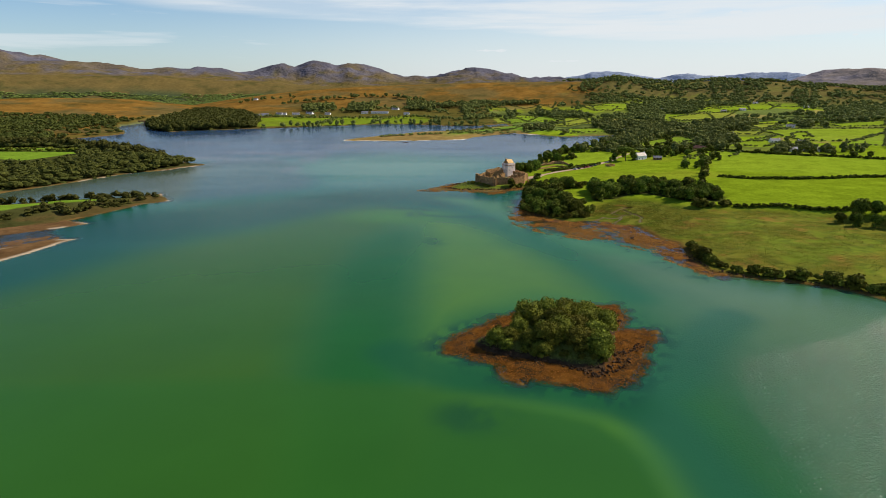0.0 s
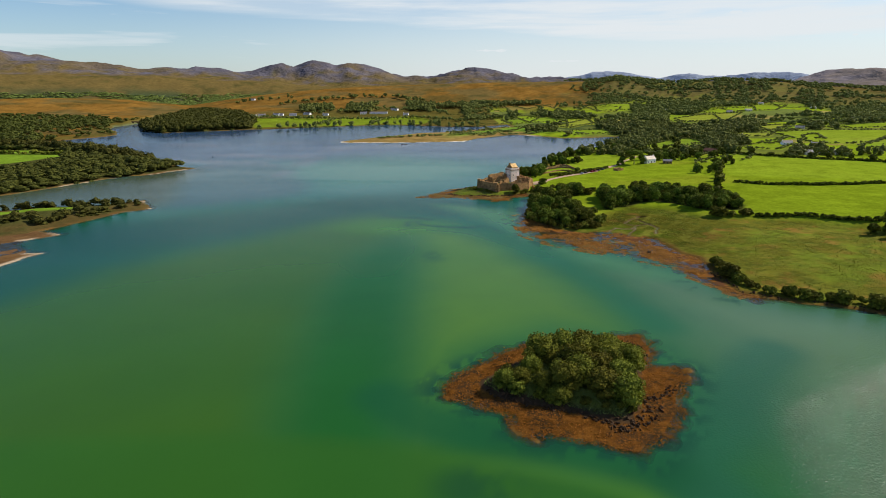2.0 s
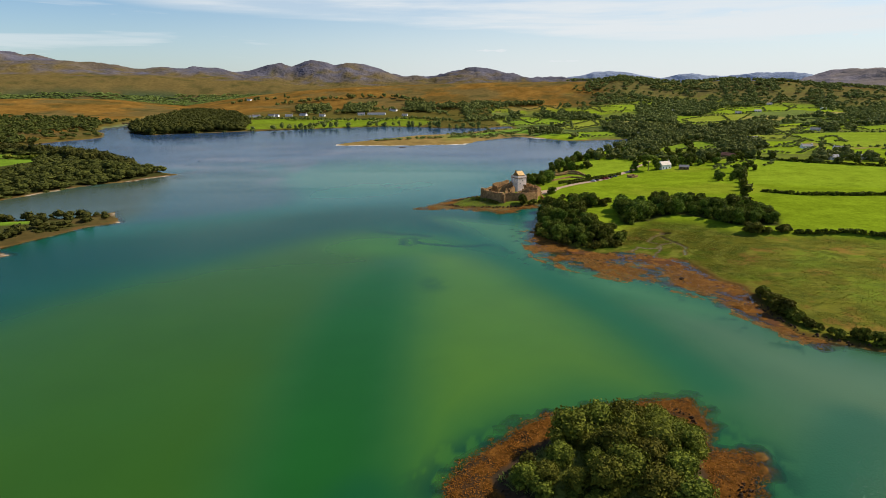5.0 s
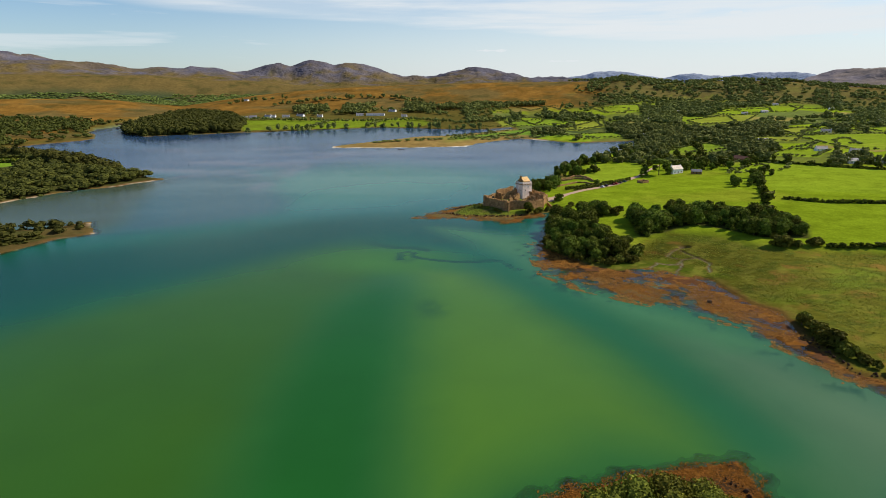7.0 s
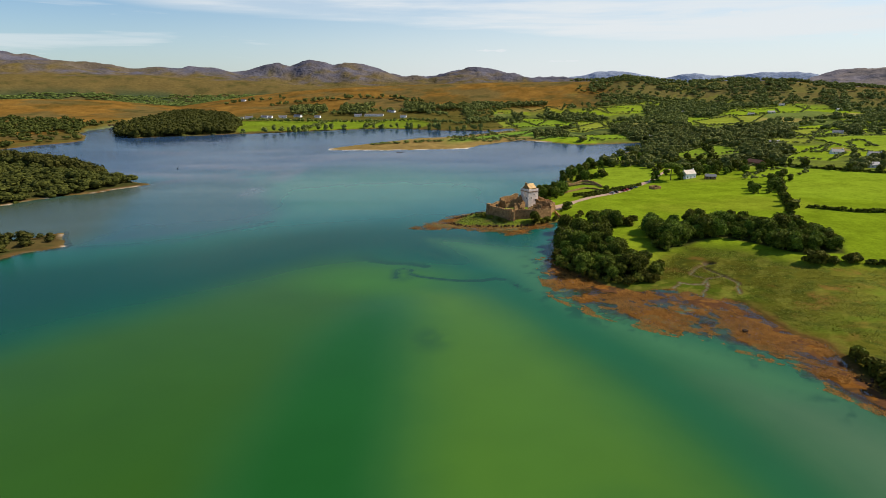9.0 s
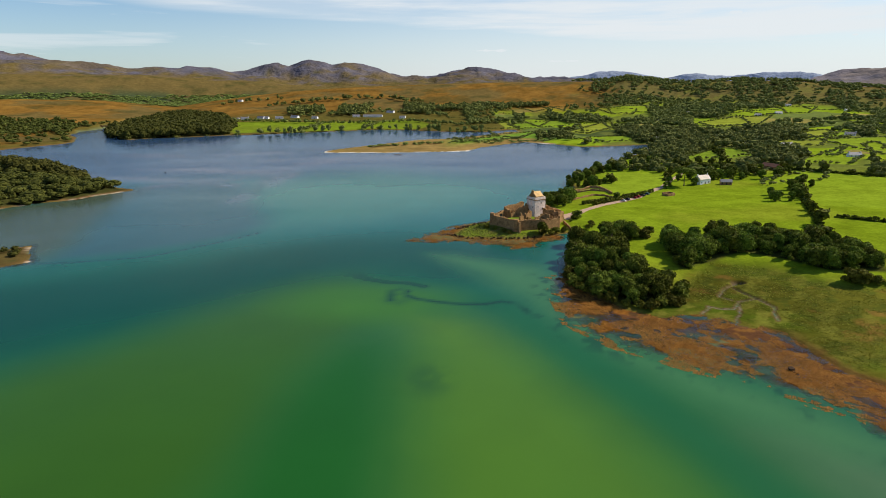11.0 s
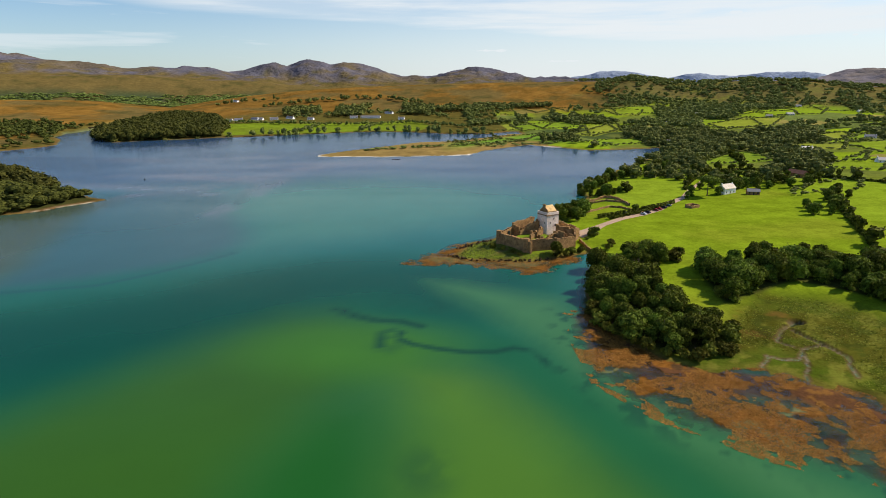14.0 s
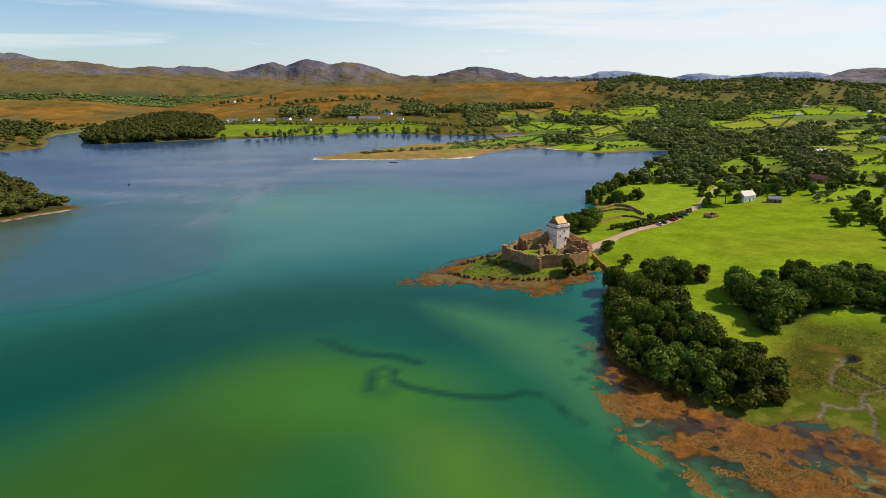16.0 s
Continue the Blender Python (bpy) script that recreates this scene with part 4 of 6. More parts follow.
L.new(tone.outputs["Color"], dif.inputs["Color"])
tra = N.new("ShaderNodeBsdfTransparent")
tra.inputs["Color"].default_value = (0.88, 0.97, 0.93, 1)
dr = N.new("ShaderNodeMapRange")
dr.inputs["From Min"].default_value, dr.inputs["From Max"].default_value = 0.05, 0.6
dr.inputs["To Min"].default_value, dr.inputs["To Max"].default_value = 0.05, 1.0
L.new(attr("depth"), dr.inputs["Value"])
body = N.new("ShaderNodeMixShader")
L.new(dr.outputs[0], body.inputs[0])
L.new(tra.outputs[0], body.inputs[1])
L.new(dif.outputs[0], body.inputs[2])
glo = N.new("ShaderNodeBsdfGlossy")
dull = N.new("ShaderNodeMapRange")
dull.inputs["To Min"].default_value, dull.inputs["To Max"].default_value = 0.05, 0.12
L.new(attr("breeze"), dull.inputs["Value"])
L.new(dull.outputs[0], glo.inputs["Roughness"])
L.new(glint.outputs[0], glo.inputs["Normal"])
fre = N.new("ShaderNodeFresnel")
fre.inputs["IOR"].default_value = 1.33
calm = N.new("ShaderNodeMath")
calm.operation = "MULTIPLY"
calm.inputs[1].default_value = 0.72
L.new(fre.outputs[0], calm.inputs[0])
surf = N.new("ShaderNodeMixShader")
L.new(calm.outputs[0], surf.inputs[0])
L.new(body.outputs[0], surf.inputs[1])
L.new(glo.outputs[0], surf.inputs[2])
L.new(surf.outputs[0], N["Material Output"].inputs["Surface"])
me.materials.append(m)
tagged(new("water", me), "calm green and turquoise sea water of a bay", "water", kind="structure")

# ---------------------------------------------------------------- builders
def thing(name, label, category, place=(0, 0, 0), turn=0.0, group="", kind=""):
    ob = tagged(new(name), label, category, group, kind)
    ob.empty_display_size = 0.2
    ob.matrix_world = pose(*place, rz=turn)
    return ob


def part(name, bm, mat, parent, label=""):
    """One mesh object under a thing or a part; bm is a bmesh or a ready mesh."""
    if isinstance(bm, bmesh.types.BMesh):
        me = bpy.data.meshes.new(name)
        bm.to_mesh(me)
        bm.free()
        me.materials.append(mat)
    else:
        me = bm
    ob = new(name, me)
    ob.parent = parent
    if label:
        ob["label"] = label
    return ob


def block(bm, x0, x1, y0, y1, z0, z1, m=None, bevel=0.0):
    r = bmesh.ops.create_cube(bm, size=1)
    vs = r["verts"]
    for v in vs:
        v.co = Vector((x0 + (v.co.x + 0.5) * (x1 - x0), y0 + (v.co.y + 0.5) * (y1 - y0), z0 + (v.co.z + 0.5) * (z1 - z0)))
    if bevel:
        es = list({e for v in vs for e in v.link_edges})
        vs = bmesh.ops.bevel(bm, geom=es, offset=bevel, segments=1, affect="EDGES")["verts"]
    if m is not None:
        bmesh.ops.transform(bm, matrix=m, verts=vs)
    return vs


def prism(bm, outline, axis_len, m=None):
    """An outline in x and z, drawn out along y, centred."""
    a = [bm.verts.new((x, -axis_len / 2, z)) for x, z in outline]
    c = [bm.verts.new((x, axis_len / 2, z)) for x, z in outline]
    n = len(a)
    bm.faces.new(a)
    bm.faces.new(c[::-1])
    for i in range(n):
        bm.faces.new((a[i], c[i], c[(i + 1) % n], a[(i + 1) % n])[::-1])
    if m is not None:
        bmesh.ops.transform(bm, matrix=m, verts=a + c)


# ---------------------------------------------------------------- trees
rng = np.random.default_rng(7)


def cube_sphere():
    """24 quads round a unit ball."""
    V, F = [], []
    for axis in range(3):
        for sgn in (-1, 1):
            base = len(V)
            for i in (-1, 0, 1):
                for j in (-1, 0, 1):
                    p = np.zeros(3)
                    p[axis], p[(axis + 1) % 3], p[(axis + 2) % 3] = sgn, i * 0.9, j * 0.9
                    V.append(p / np.linalg.norm(p))
            for i in range(2):
                for j in range(2):
                    q = [base + i * 3 + j, base + (i + 1) * 3 + j, base + (i + 1) * 3 + j + 1, base + i * 3 + j + 1]
                    F.append(q if sgn > 0 else q[::-1])
    return np.array(V), np.array(F)


BALL_V, BALL_F = cube_sphere()


def leaf_quads(P, Nn, size, narrow=0.75):
    """Small bent leaf sprays at P, facing about Nn."""
    n = len(P)
    d = Nn + rng.normal(0, 0.5, (n, 3))
    d /= np.linalg.norm(d, axis=1)[:, None]
    u = np.cross(d, rng.normal(0, 1, (n, 3)))
    u /= np.linalg.norm(u, axis=1)[:, None] + 1e-9
    v = np.cross(d, u)
    s = size * rng.uniform(0.6, 1.25, (n, 1))
    c = [P + u * s * a + v * s * b * narrow + d * s * k for a, b, k in ((-0.5, -0.5, 0), (0.5, -0.5, 0.12), (0.5, 0.5, 0), (-0.5, 0.5, 0.12))]
    V = np.stack(c, 1).reshape(-1, 3)
    return V, np.arange(4 * n).reshape(n, 4)


def crown_arrays(width, high, low, lobes, leaves, leaf, squash=0.8, spread=0.68, core=0.74, fat=(0.11, 0.27)):
    C, Rr = [], []
    for i in range(lobes):
        a = i * 2.399 + rng.uniform(-0.5, 0.5)
        f = (i + 0.5) / lobes
        rad = spread * 0.5 * width * math.sqrt(f) * rng.uniform(0.75, 1.1)
        top = 1 - 0.75 * (rad / (0.5 * width)) ** 2
        lr = width * rng.uniform(*fat) * (1.15 - 0.35 * f)
        zz = low + (high - low) * (0.10 + 0.76 * top * (rng.uniform(0.0, 1.0) ** 0.8 if i % 3 else 0.9)) - lr * 0.3
        C.append((rad * math.cos(a), rad * math.sin(a), min(zz, high - lr * squash)))
        Rr.append(lr)
    C, Rr = np.array(C), np.array(Rr)
    Vs, Fs, off = [], [], 0
    for c, r in zip(C, Rr):
        k = 1 + rng.uniform(-0.16, 0.16, (len(BALL_V), 1))
        V = c + BALL_V * k * r * core * np.array((1, 1, squash))
        Vs.append(V)
        Fs.append(BALL_F + off)
        off += len(V)
    share = rng.choice(lobes, leaves, p=Rr ** 2 / np.sum(Rr ** 2))
    D = rng.normal(0, 1, (leaves, 3))
    D[:, 2] = np.where(D[:, 2] < -0.5, -D[:, 2], D[:, 2])
    D /= np.linalg.norm(D, axis=1)[:, None]
    P = C[share] + D * Rr[share][:, None] * rng.uniform(0.72, 1.24, (leaves, 1)) * np.array((1, 1, squash))
    keep = np.ones(leaves, bool)
    for c, r in zip(C, Rr):
        keep &= np.linalg.norm((P - c) / np.array((1, 1, squash)), axis=1) > 0.68 * r
    V, Fq = leaf_quads(P[keep], D[keep], leaf)
    Vs.append(V)
    Fs.append(Fq + off)
    return np.concatenate(Vs), np.concatenate(Fs)


def trunk_mesh(high, girth, limbs=5, reach=2.5, mat=None, start=0.45):
    """A tapered, slightly leaning trunk with limbs."""
    V, F = [], []

    def tube(pts, radii, sides=6):
        base = len(V)
        for p, r in zip(pts, radii):
            for k in range(sides):
                a = 2 * math.pi * k / sides
                V.append((p[0] + r * math.cos(a), p[1] + r * math.sin(a), p[2]))
        for i in range(len(pts) - 1):
            for k in range(sides):
                k2 = (k + 1) % sides
                F.append((base + i * sides + k, base + i * sides + k2, base + (i + 1) * sides + k2, base + (i + 1) * sides + k))
    lean = rng.uniform(-0.05, 0.05, 2)
    spine = [(lean[0] * z + 0.1 * math.sin(z), lean[1] * z, z) for z in np.linspace(-0.6, high * 0.8, 6)]
    tube(spine, [girth * 1.3, girth, girth * 0.85, girth * 0.65, girth * 0.45, girth * 0.2])
    for i in range(limbs):
        a = i * 2.4 + rng.uniform(-0.4, 0.4)
        z0 = high * (start + 0.3 * i / limbs)
        ln = reach * rng.uniform(0.7, 1.1)
        p0 = (lean[0] * z0, lean[1] * z0, z0)
        p1 = (p0[0] + 0.5 * ln * math.cos(a), p0[1] + 0.5 * ln * math.sin(a), z0 + 0.35 * ln)
        p2 = (p0[0] + ln * math.cos(a + 0.2), p0[1] + ln * math.sin(a + 0.2), z0 + 0.9 * ln)
        tube([p0, p1, p2], [girth * 0.45, girth * 0.3, girth * 0.08], 5)
    return raw_mesh("trunk", V, F, [mat or M_BARK], True)


def tree_kind(name, label, category, width, high, low, lobes, leaves, leaf, mat, group, girth=0.28, spread=0.62, squash=0.8):
    ob = thing(name, label, category, group=group)
    part("trunk", trunk_mesh(high * 0.9, girth, 5, width * 0.3), M_BARK, ob)
    V, F = crown_arrays(width, high, low, lobes, leaves, leaf, squash, spread)
    part("crown", raw_mesh("crown", V, F, [mat]), mat, ob)
    return ob


def plant(kinds, places, lo=0.8, hi=1.2, used=set()):
    """Trees of the given kinds at places in plan; each kind's first goes to a place of its own."""
    if not len(places):
        return
    zs = heights(places)
    for (x, y), z in zip(places, zs):
        ob = kinds[rng.integers(len(kinds))]
        k = rng.uniform(lo, hi)
        m = Matrix.LocRotScale((x, y, z - 0.15), Euler((0, 0, rng.uniform(0, 6.28))), (k * rng.uniform(0.9, 1.1), k, k * rng.uniform(0.9, 1.1)))
        if ob.name not in used:
            used.add(ob.name)
            ob.matrix_world = m
        else:
            copy_thing(ob, m)


def fill(outline, step, keep=1.0, margin=0.0):
    """Jittered places within an outline."""
    P = np.array(outline, float)
    gx, gy = np.meshgrid(np.arange(P[:, 0].min(), P[:, 0].max(), step), np.arange(P[:, 1].min(), P[:, 1].max(), step))
    x = gx.ravel() + rng.uniform(-0.42, 0.42, gx.size) * step
    y = gy.ravel() + rng.uniform(-0.42, 0.42, gx.size) * step
    ok = (inside(outline, x, y) > margin) & (rng.uniform(0, 1, x.size) < keep)
    return np.stack([x[ok], y[ok]], 1)


def along(line, step, jitter=0.6):
    out = []
    for (ax, ay), (bx, by) in zip(line, line[1:]):
        n = max(1, int(math.hypot(bx - ax, by - ay) / step))
        for i in range(n):
            t = (i + rng.uniform(0.2, 0.8)) / n
            out.append((ax + (bx - ax) * t + rng.uniform(-jitter, jitter), ay + (by - ay) * t + rng.uniform(-jitter, jitter)))
    return np.array(out)


WOOD = "trees of the shore woods"
OAKS = [tree_kind("tree", "broad dark green broadleaf tree in a shore wood", "tree", w, h, lo, n, 1650, 0.64, M_LEAF, WOOD)
        for w, h, lo, n in ((9.0, 9.5, -0.8, 27), (8.0, 10.8, -0.5, 26), (10.0, 8.8, -1.0, 30), (7.4, 8.2, -0.8, 22))]
BUSH = [tree_kind("bush", "rounded olive green bush in rough grass", "bush", w, h, 0.1, n, 520, 0.55, M_LEAF_OLIVE, "bushes of the shore", 0.1, 0.7)
        for w, h, n in ((4.2, 3.0, 9), (3.4, 2.4, 8), (5.0, 3.6, 10))]
plant(OAKS, fill(WOOD_A, 5.8, 1.0, 0.3), 0.7, 1.3)
plant(OAKS, fill(WOOD_A_TOP, 5.5), 0.8, 1.05)
plant(OAKS, fill(WOOD_B, 6.2, 1.0, 0.3), 0.75, 1.4)
plant(BUSH, np.array([(117, 438), (121, 441), (125, 445), (119, 447), (129, 448), (116, 443)]), 1.0, 1.5)
plant(BUSH, along([(178, 415), (190, 411), (206, 411)], 5.0), 1.2, 1.7)
plant(BUSH, along([(62, 440), (60, 420), (70, 400), (84, 389), (98, 396), (108, 414)], 5.0, 1.2), 0.9, 1.4)
plant(OAKS, np.array([(74, 592), (79, 587), (86, 597), (83, 606), (91, 610), (95, 603), (78, 599), (88, 588), (98, 612), (90, 620)]), 1.1, 1.4)
plant(OAKS, along([(122, 706), (142, 742), (172, 772), (206, 800), (244, 834)], 6.5, 5), 0.9, 1.3)
plant(OAKS, fill([(232, 684), (250, 692), (300, 690), (330, 720), (300, 760), (250, 745)], 9, 0.5), 0.8, 1.1)
plant(OAKS, np.array([(117, 705), (124, 715), (132, 728), (140, 738), (150, 746), (160, 755), (170, 766), (180, 774), (192, 784), (203, 792), (214, 802), (226, 814), (240, 826)]), 0.9, 1.3)
plant(OAKS, np.array([(122, 688), (128, 684), (134, 686), (140, 684), (146, 690), (152, 689), (116, 694)]), 0.7, 1.0)
plant(OAKS, np.array([(134, 611), (186, 652)]), 0.75, 0.8)
plant(OAKS, np.array([(61, 513)]), 1.12, 1.16)
plant(OAKS, np.array([(193, 663), (216, 666), (212, 690), (224, 695), (241, 688), (250, 695), (258, 690), (268, 690), (276, 700), (286, 690), (262, 702), (250, 710), (300, 640), (298, 655), (310, 668)]), 0.9, 1.25)
plant(OAKS, np.array([(251, 610), (246, 598), (241, 585), (252, 584), (264, 600), (272, 612), (262, 588), (278, 628), (285, 640)]), 0.7, 0.95)
plant(OAKS, np.array([(252, 364), (258, 356), (266, 352), (274, 350), (262, 366), (270, 374), (280, 372), (283, 360), (290, 366), (296, 356)]), 0.9, 1.3)
plant(BUSH, along([(138, 318), (136, 304), (136, 282), (142, 271), (152, 265), (166, 260), (180, 250), (190, 239), (212, 222)], 2.6, 1.8), 0.85, 1.5)
plant(BUSH, np.array([(123, 506), (113, 499), (116, 493), (95, 531), (89, 547), (70, 518), (66, 514), (76, 522), (92, 524), (140, 308), (120, 505), (99, 515), (104, 512)]), 0.8, 1.3)
pine = tree_kind("pine_tree", "tall flat-topped pine with a bare forked trunk beside the lane", "tree", 19.0, 17.0, 11.0, 30, 2000, 0.6, M_LEAF, "", 0.45, 0.8, 0.42)
pine.matrix_world = pose(206, 663, height(206, 663) - 0.1)
dead = thing("dead_tree", "bare grey dead tree at the edge of a wood", "tree", (94, 481, height(94, 481)))
part("trunk", trunk_mesh(7.5, 0.3, 8, 3.6, None, 0.25), M_BARK, dead)
plant(BUSH, np.array([(38, 515), (33, 520), (41, 511.5), (28, 524), (68, 520), (72, 523), (79, 545), (84, 541), (24, 531)]), 0.45, 0.75)
# the islet's thicket
ISLE_TREES = [tree_kind("tree", "low wind-shaped olive green tree on the islet", "tree", w, h, -1.2, n, 2600, 0.5, M_LEAF_OLIVE, "trees of the islet", 0.2, 0.72, 0.78)
              for w, h, n in ((12.0, 8.0, 30), (10.5, 7.2, 26), (11.0, 9.0, 30))]
plant(ISLE_TREES, np.array([(41, 187), (47, 191), (52, 198), (46, 181), (52, 187), (40, 195), (46, 203), (54, 205), (51, 178), (36, 184), (58, 199), (39, 207), (47, 210), (54, 209), (32, 203)]), 0.85, 1.1)
plant(ISLE_TREES, np.array([(29, 185), (23, 188), (27, 193), (34, 199), (19, 188), (33, 180), (60, 207), (55, 181), (40, 206), (35, 191)]), 0.55, 0.75)
plant(BUSH, np.array([(17, 190), (22, 184.5), (58, 193), (61, 203), (52, 174), (49, 175), (56, 184), (34, 179.5), (61, 210), (28, 182), (40, 177), (20, 193), (45, 175)]), 0.55, 0.85)
shrub = thing("shrub", "half-bare shrub on the islet's rim", "shrub", (27, 199, height(27, 199)))
part("stem", trunk_mesh(6.5, 0.12, 9, 2.2, None, 0.15), M_BARK, shrub)
V, Fq = crown_arrays(4.0, 6.5, 0.5, 10, 420, 0.45, 1.1, 0.7, 0.25)
part("crown", raw_mesh("crown", V, Fq, [M_LEAF_OLIVE]), M_LEAF_OLIVE, shrub)


# ---------------------------------------------------------------- woods and hedges that nobody could count
def lump_kind(leaves, leaf, lobes=2, fat=(0.24, 0.40)):
    return crown_arrays(1.0, 1.0, -0.15, lobes, leaves, leaf, 0.85, 0.5, 0.9, fat)


LUMPS = [lump_kind(44, 0.20, 3) for _ in range(6)]
LUMPS_FINE = [lump_kind(64, 0.14, 4) for _ in range(6)]
LUMPS_FAR = [lump_kind(16, 0.30, 1, (0.36, 0.46)) for _ in range(6)]


def scatter(name, label, P, wide, tall, mat, kinds=LUMPS, category="trees"):
    """One mesh of many small crowns at places P."""
    if not len(P):
        return
    P = np.array(P, float)
    zs = heights(P)
    Vs, Fs, off = [], [], 0
    for (x, y), z in zip(P, zs):
        V, Fq = kinds[rng.integers(len(kinds))]
        a = rng.uniform(0, 6.28)
        w, h = wide * rng.uniform(0.7, 1.35), tall * rng.uniform(0.65, 1.35)
        c, s = math.cos(a) * w, math.sin(a) * w
        W = np.empty_like(V)
        W[:, 0] = x + V[:, 0] * c - V[:, 1] * s
        W[:, 1] = y + V[:, 0] * s + V[:, 1] * c
        W[:, 2] = z - 0.25 + V[:, 2] * h
        Vs.append(W)
        Fs.append(Fq + off)
        off += len(V)
    return tagged(new(name, raw_mesh(name, np.concatenate(Vs), np.concatenate(Fs), [mat])), label, category, kind="stuff")


def random_land(n, x0, x1, y0, y1):
    return rng.uniform(x0, x1, n), rng.uniform(y0, y1, n)


# hedgerows between the near fields
HEDGES = [[(249, 529), (271, 512), (301, 505), (339, 504), (386, 509), (470, 515)], [(206, 408), (233, 405), (250, 395), (267, 385), (294, 381), (400, 350)],
          [(103, 592), (112, 598), (129, 606), (158, 628)], [(110, 588), (132, 602), (150, 617), (172, 640)], [(215, 470), (222, 500), (236, 530), (252, 565), (262, 584), (281, 627), (298, 650)],
          [(200, 690), (214, 720), (240, 760), (262, 790)], [(127, 690), (145, 697), (160, 702)], [(331, 748), (387, 680), (472, 628)],
          [(240, 790), (300, 800), (360, 790)], [(300, 800), (330, 860), (350, 930)]]
HEDGE_LUMPS = [lump_kind(30, 0.34, 2) for _ in range(4)]
spots = np.concatenate([along(h, 1.25, 0.35) for h in HEDGES])
scatter("hedgerow", "dense dark green hedges along the field edges", spots, 3.2, 2.5, M_LEAF, HEDGE_LUMPS, category="hedge")
spots = np.concatenate([along(h, 17, 1.5) for h in HEDGES[4:]])
scatter("hedgerow_trees", "dark green trees standing in the field hedges", spots, 7.5, 8.0, M_LEAF)

# mid and far country: woods and hedges round small fields
HOMES = [(431, 997, 70), (463, 965, 100), (465, 833, 80), (463, 1431, 85), (423, 709, 85), (451, 711, 95), (642, 1105, 60), (895, 1730, 80), (758, 1524, 95), (700, 1500, 80), (357, 1224, 85), (340, 1096, 95), (583, 1582, 90), (970, 1610, 100), (480, 792, 70)]
px, py = random_land(82000, 60, 2600, 640, 2700)
k1, k2, edge = field_cells(px, py)
PR, PA = np.hypot(px, py - 119), np.degrees(np.arctan2(px, py - 119))
grove = fbm(px, py, 190, 141)
dens = np.where(edge < 3.4, 1.0, 0.004)
dens = np.where(grove > np.where(PR < 1500, 0.51, 0.50), 1.0, dens)
dens = dens * smooth(640, 720, PR) * smooth(2420, 2250, PR)
dens = np.where((PA < 15) & (PR > 1750), 0.0, dens)
dens = np.where((PA + 7 * (fbm(px, py, 120, 143) - 0.5) > 13.5) & (PR > 1650), np.where(fbm(px, py, 75, 144) > 0.48, 0.6, 0.07), dens)
for o in PADDOCKS:
    for step in (0.0, 0.025, 0.05, 0.075, 0.10):
        dens = np.where(inside(o, px * (1 + step), py + step * PR, 30) > -2, 0.0, dens)
for x, y, a in HOMES:
    dens = np.where(np.hypot(px - x, (py - y + 6) * 0.7) < 15, 0.0, dens)
near_field = ((px < 330) & (py < 700)) | ((px < 480) & (py < 690))
ok = (rng.uniform(0, 1, px.size) < dens * np.interp(PR, (600, 1200, 1500, 2200), (0.5, 0.8, 0.7, 0.45))) & (PA < 44) & ~near_field
pts = np.stack([px[ok], py[ok]], 1)
zz, ss, rr, aa, ll = ground(pts[:, 0], pts[:, 1])
good = (ss["land"] > 6) | (ss["spit"] > 45)
pts, rr = pts[good], rr[good]
scatter("copse_trees", "dark green copses and hedge trees between small fields", pts[rr < 1250], 11.0, 10.0, M_LEAF_FAR)
scatter("distant_trees", "dark green woods and hedges of distant farmland", pts[rr >= 1250], 12.5, 10.0, M_LEAF_FAR, LUMPS_FAR)

spots = np.concatenate([along(o + o[:1], 7.0, 1.5) for i, o in enumerate(PADDOCKS) if i not in (0, 3)])
scatter("field_hedges", "bushy green hedges round the small inland fields", spots, 5.0, 3.0, M_LEAF_FAR, LUMPS_FAR, category="hedge")
BELTS = [[(105, 690), (150, 745), (210, 780), (262, 720), (330, 715), (380, 740), (430, 700), (520, 710), (600, 720)], [(240, 850), (330, 905), (380, 840), (430, 800), (560, 880), (700, 960), (760, 950)],
         [(420, 1200), (520, 1120), (620, 1080), (800, 1210), (1000, 1380), (1100, 1400)], [(260, 800), (300, 830), (340, 880), (360, 960)]]
spots = np.concatenate([along(b2, 6.0, w) for b2, w in zip(BELTS, (9, 20, 30, 12))])
spots = spots[ground(spots[:, 0], spots[:, 1])[1]["main"] > 5]
for o in PADDOCKS:
    for step in (0.0, 0.03, 0.06, 0.09):
        spots = spots[inside(o, spots[:, 0] * (1 + step), spots[:, 1] * (1 + step), 30) < -2]
scatter("tree_belts", "thick belts of dark green trees between fields", spots, 9.5, 9.0, M_LEAF_FAR)

# north shore
SHORE_WOOD = [(-690, 1420), (-610, 1262), (-540, 1193), (-500, 1220), (-400, 1280), (-430, 1420), (-520, 1620), (-700, 1800)]
scatter("shore_wood", "dense dark wood on the far shore", fill(SHORE_WOOD, 9), 16.0, 14.0, M_SCRUB, LUMPS_FINE)
north_line = [(-396, 1278), (-319, 1306), (-264, 1338), (-207, 1372), (-133, 1408), (-53, 1382), (24, 1338), (86, 1334)]
spots = along(north_line, 12, 4)
scatter("shore_trees", "scattered dark trees along the far shore", spots[rng.uniform(0, 1, len(spots)) < 0.6], 11.0, 12.0, M_LEAF_FAR)
MOOR_WOODS = [[(-423, 1889), (-330, 1880), (-300, 1700), (-380, 1650)], [(-274, 1886), (-190, 1850), (-185, 1641), (-255, 1641)], [(-111, 1963), (-20, 1860), (-20, 1665), (-90, 1680)], [(-20, 1800), (130, 1900), (300, 1920), (300, 1850), (130, 1790), (0, 1720)]]
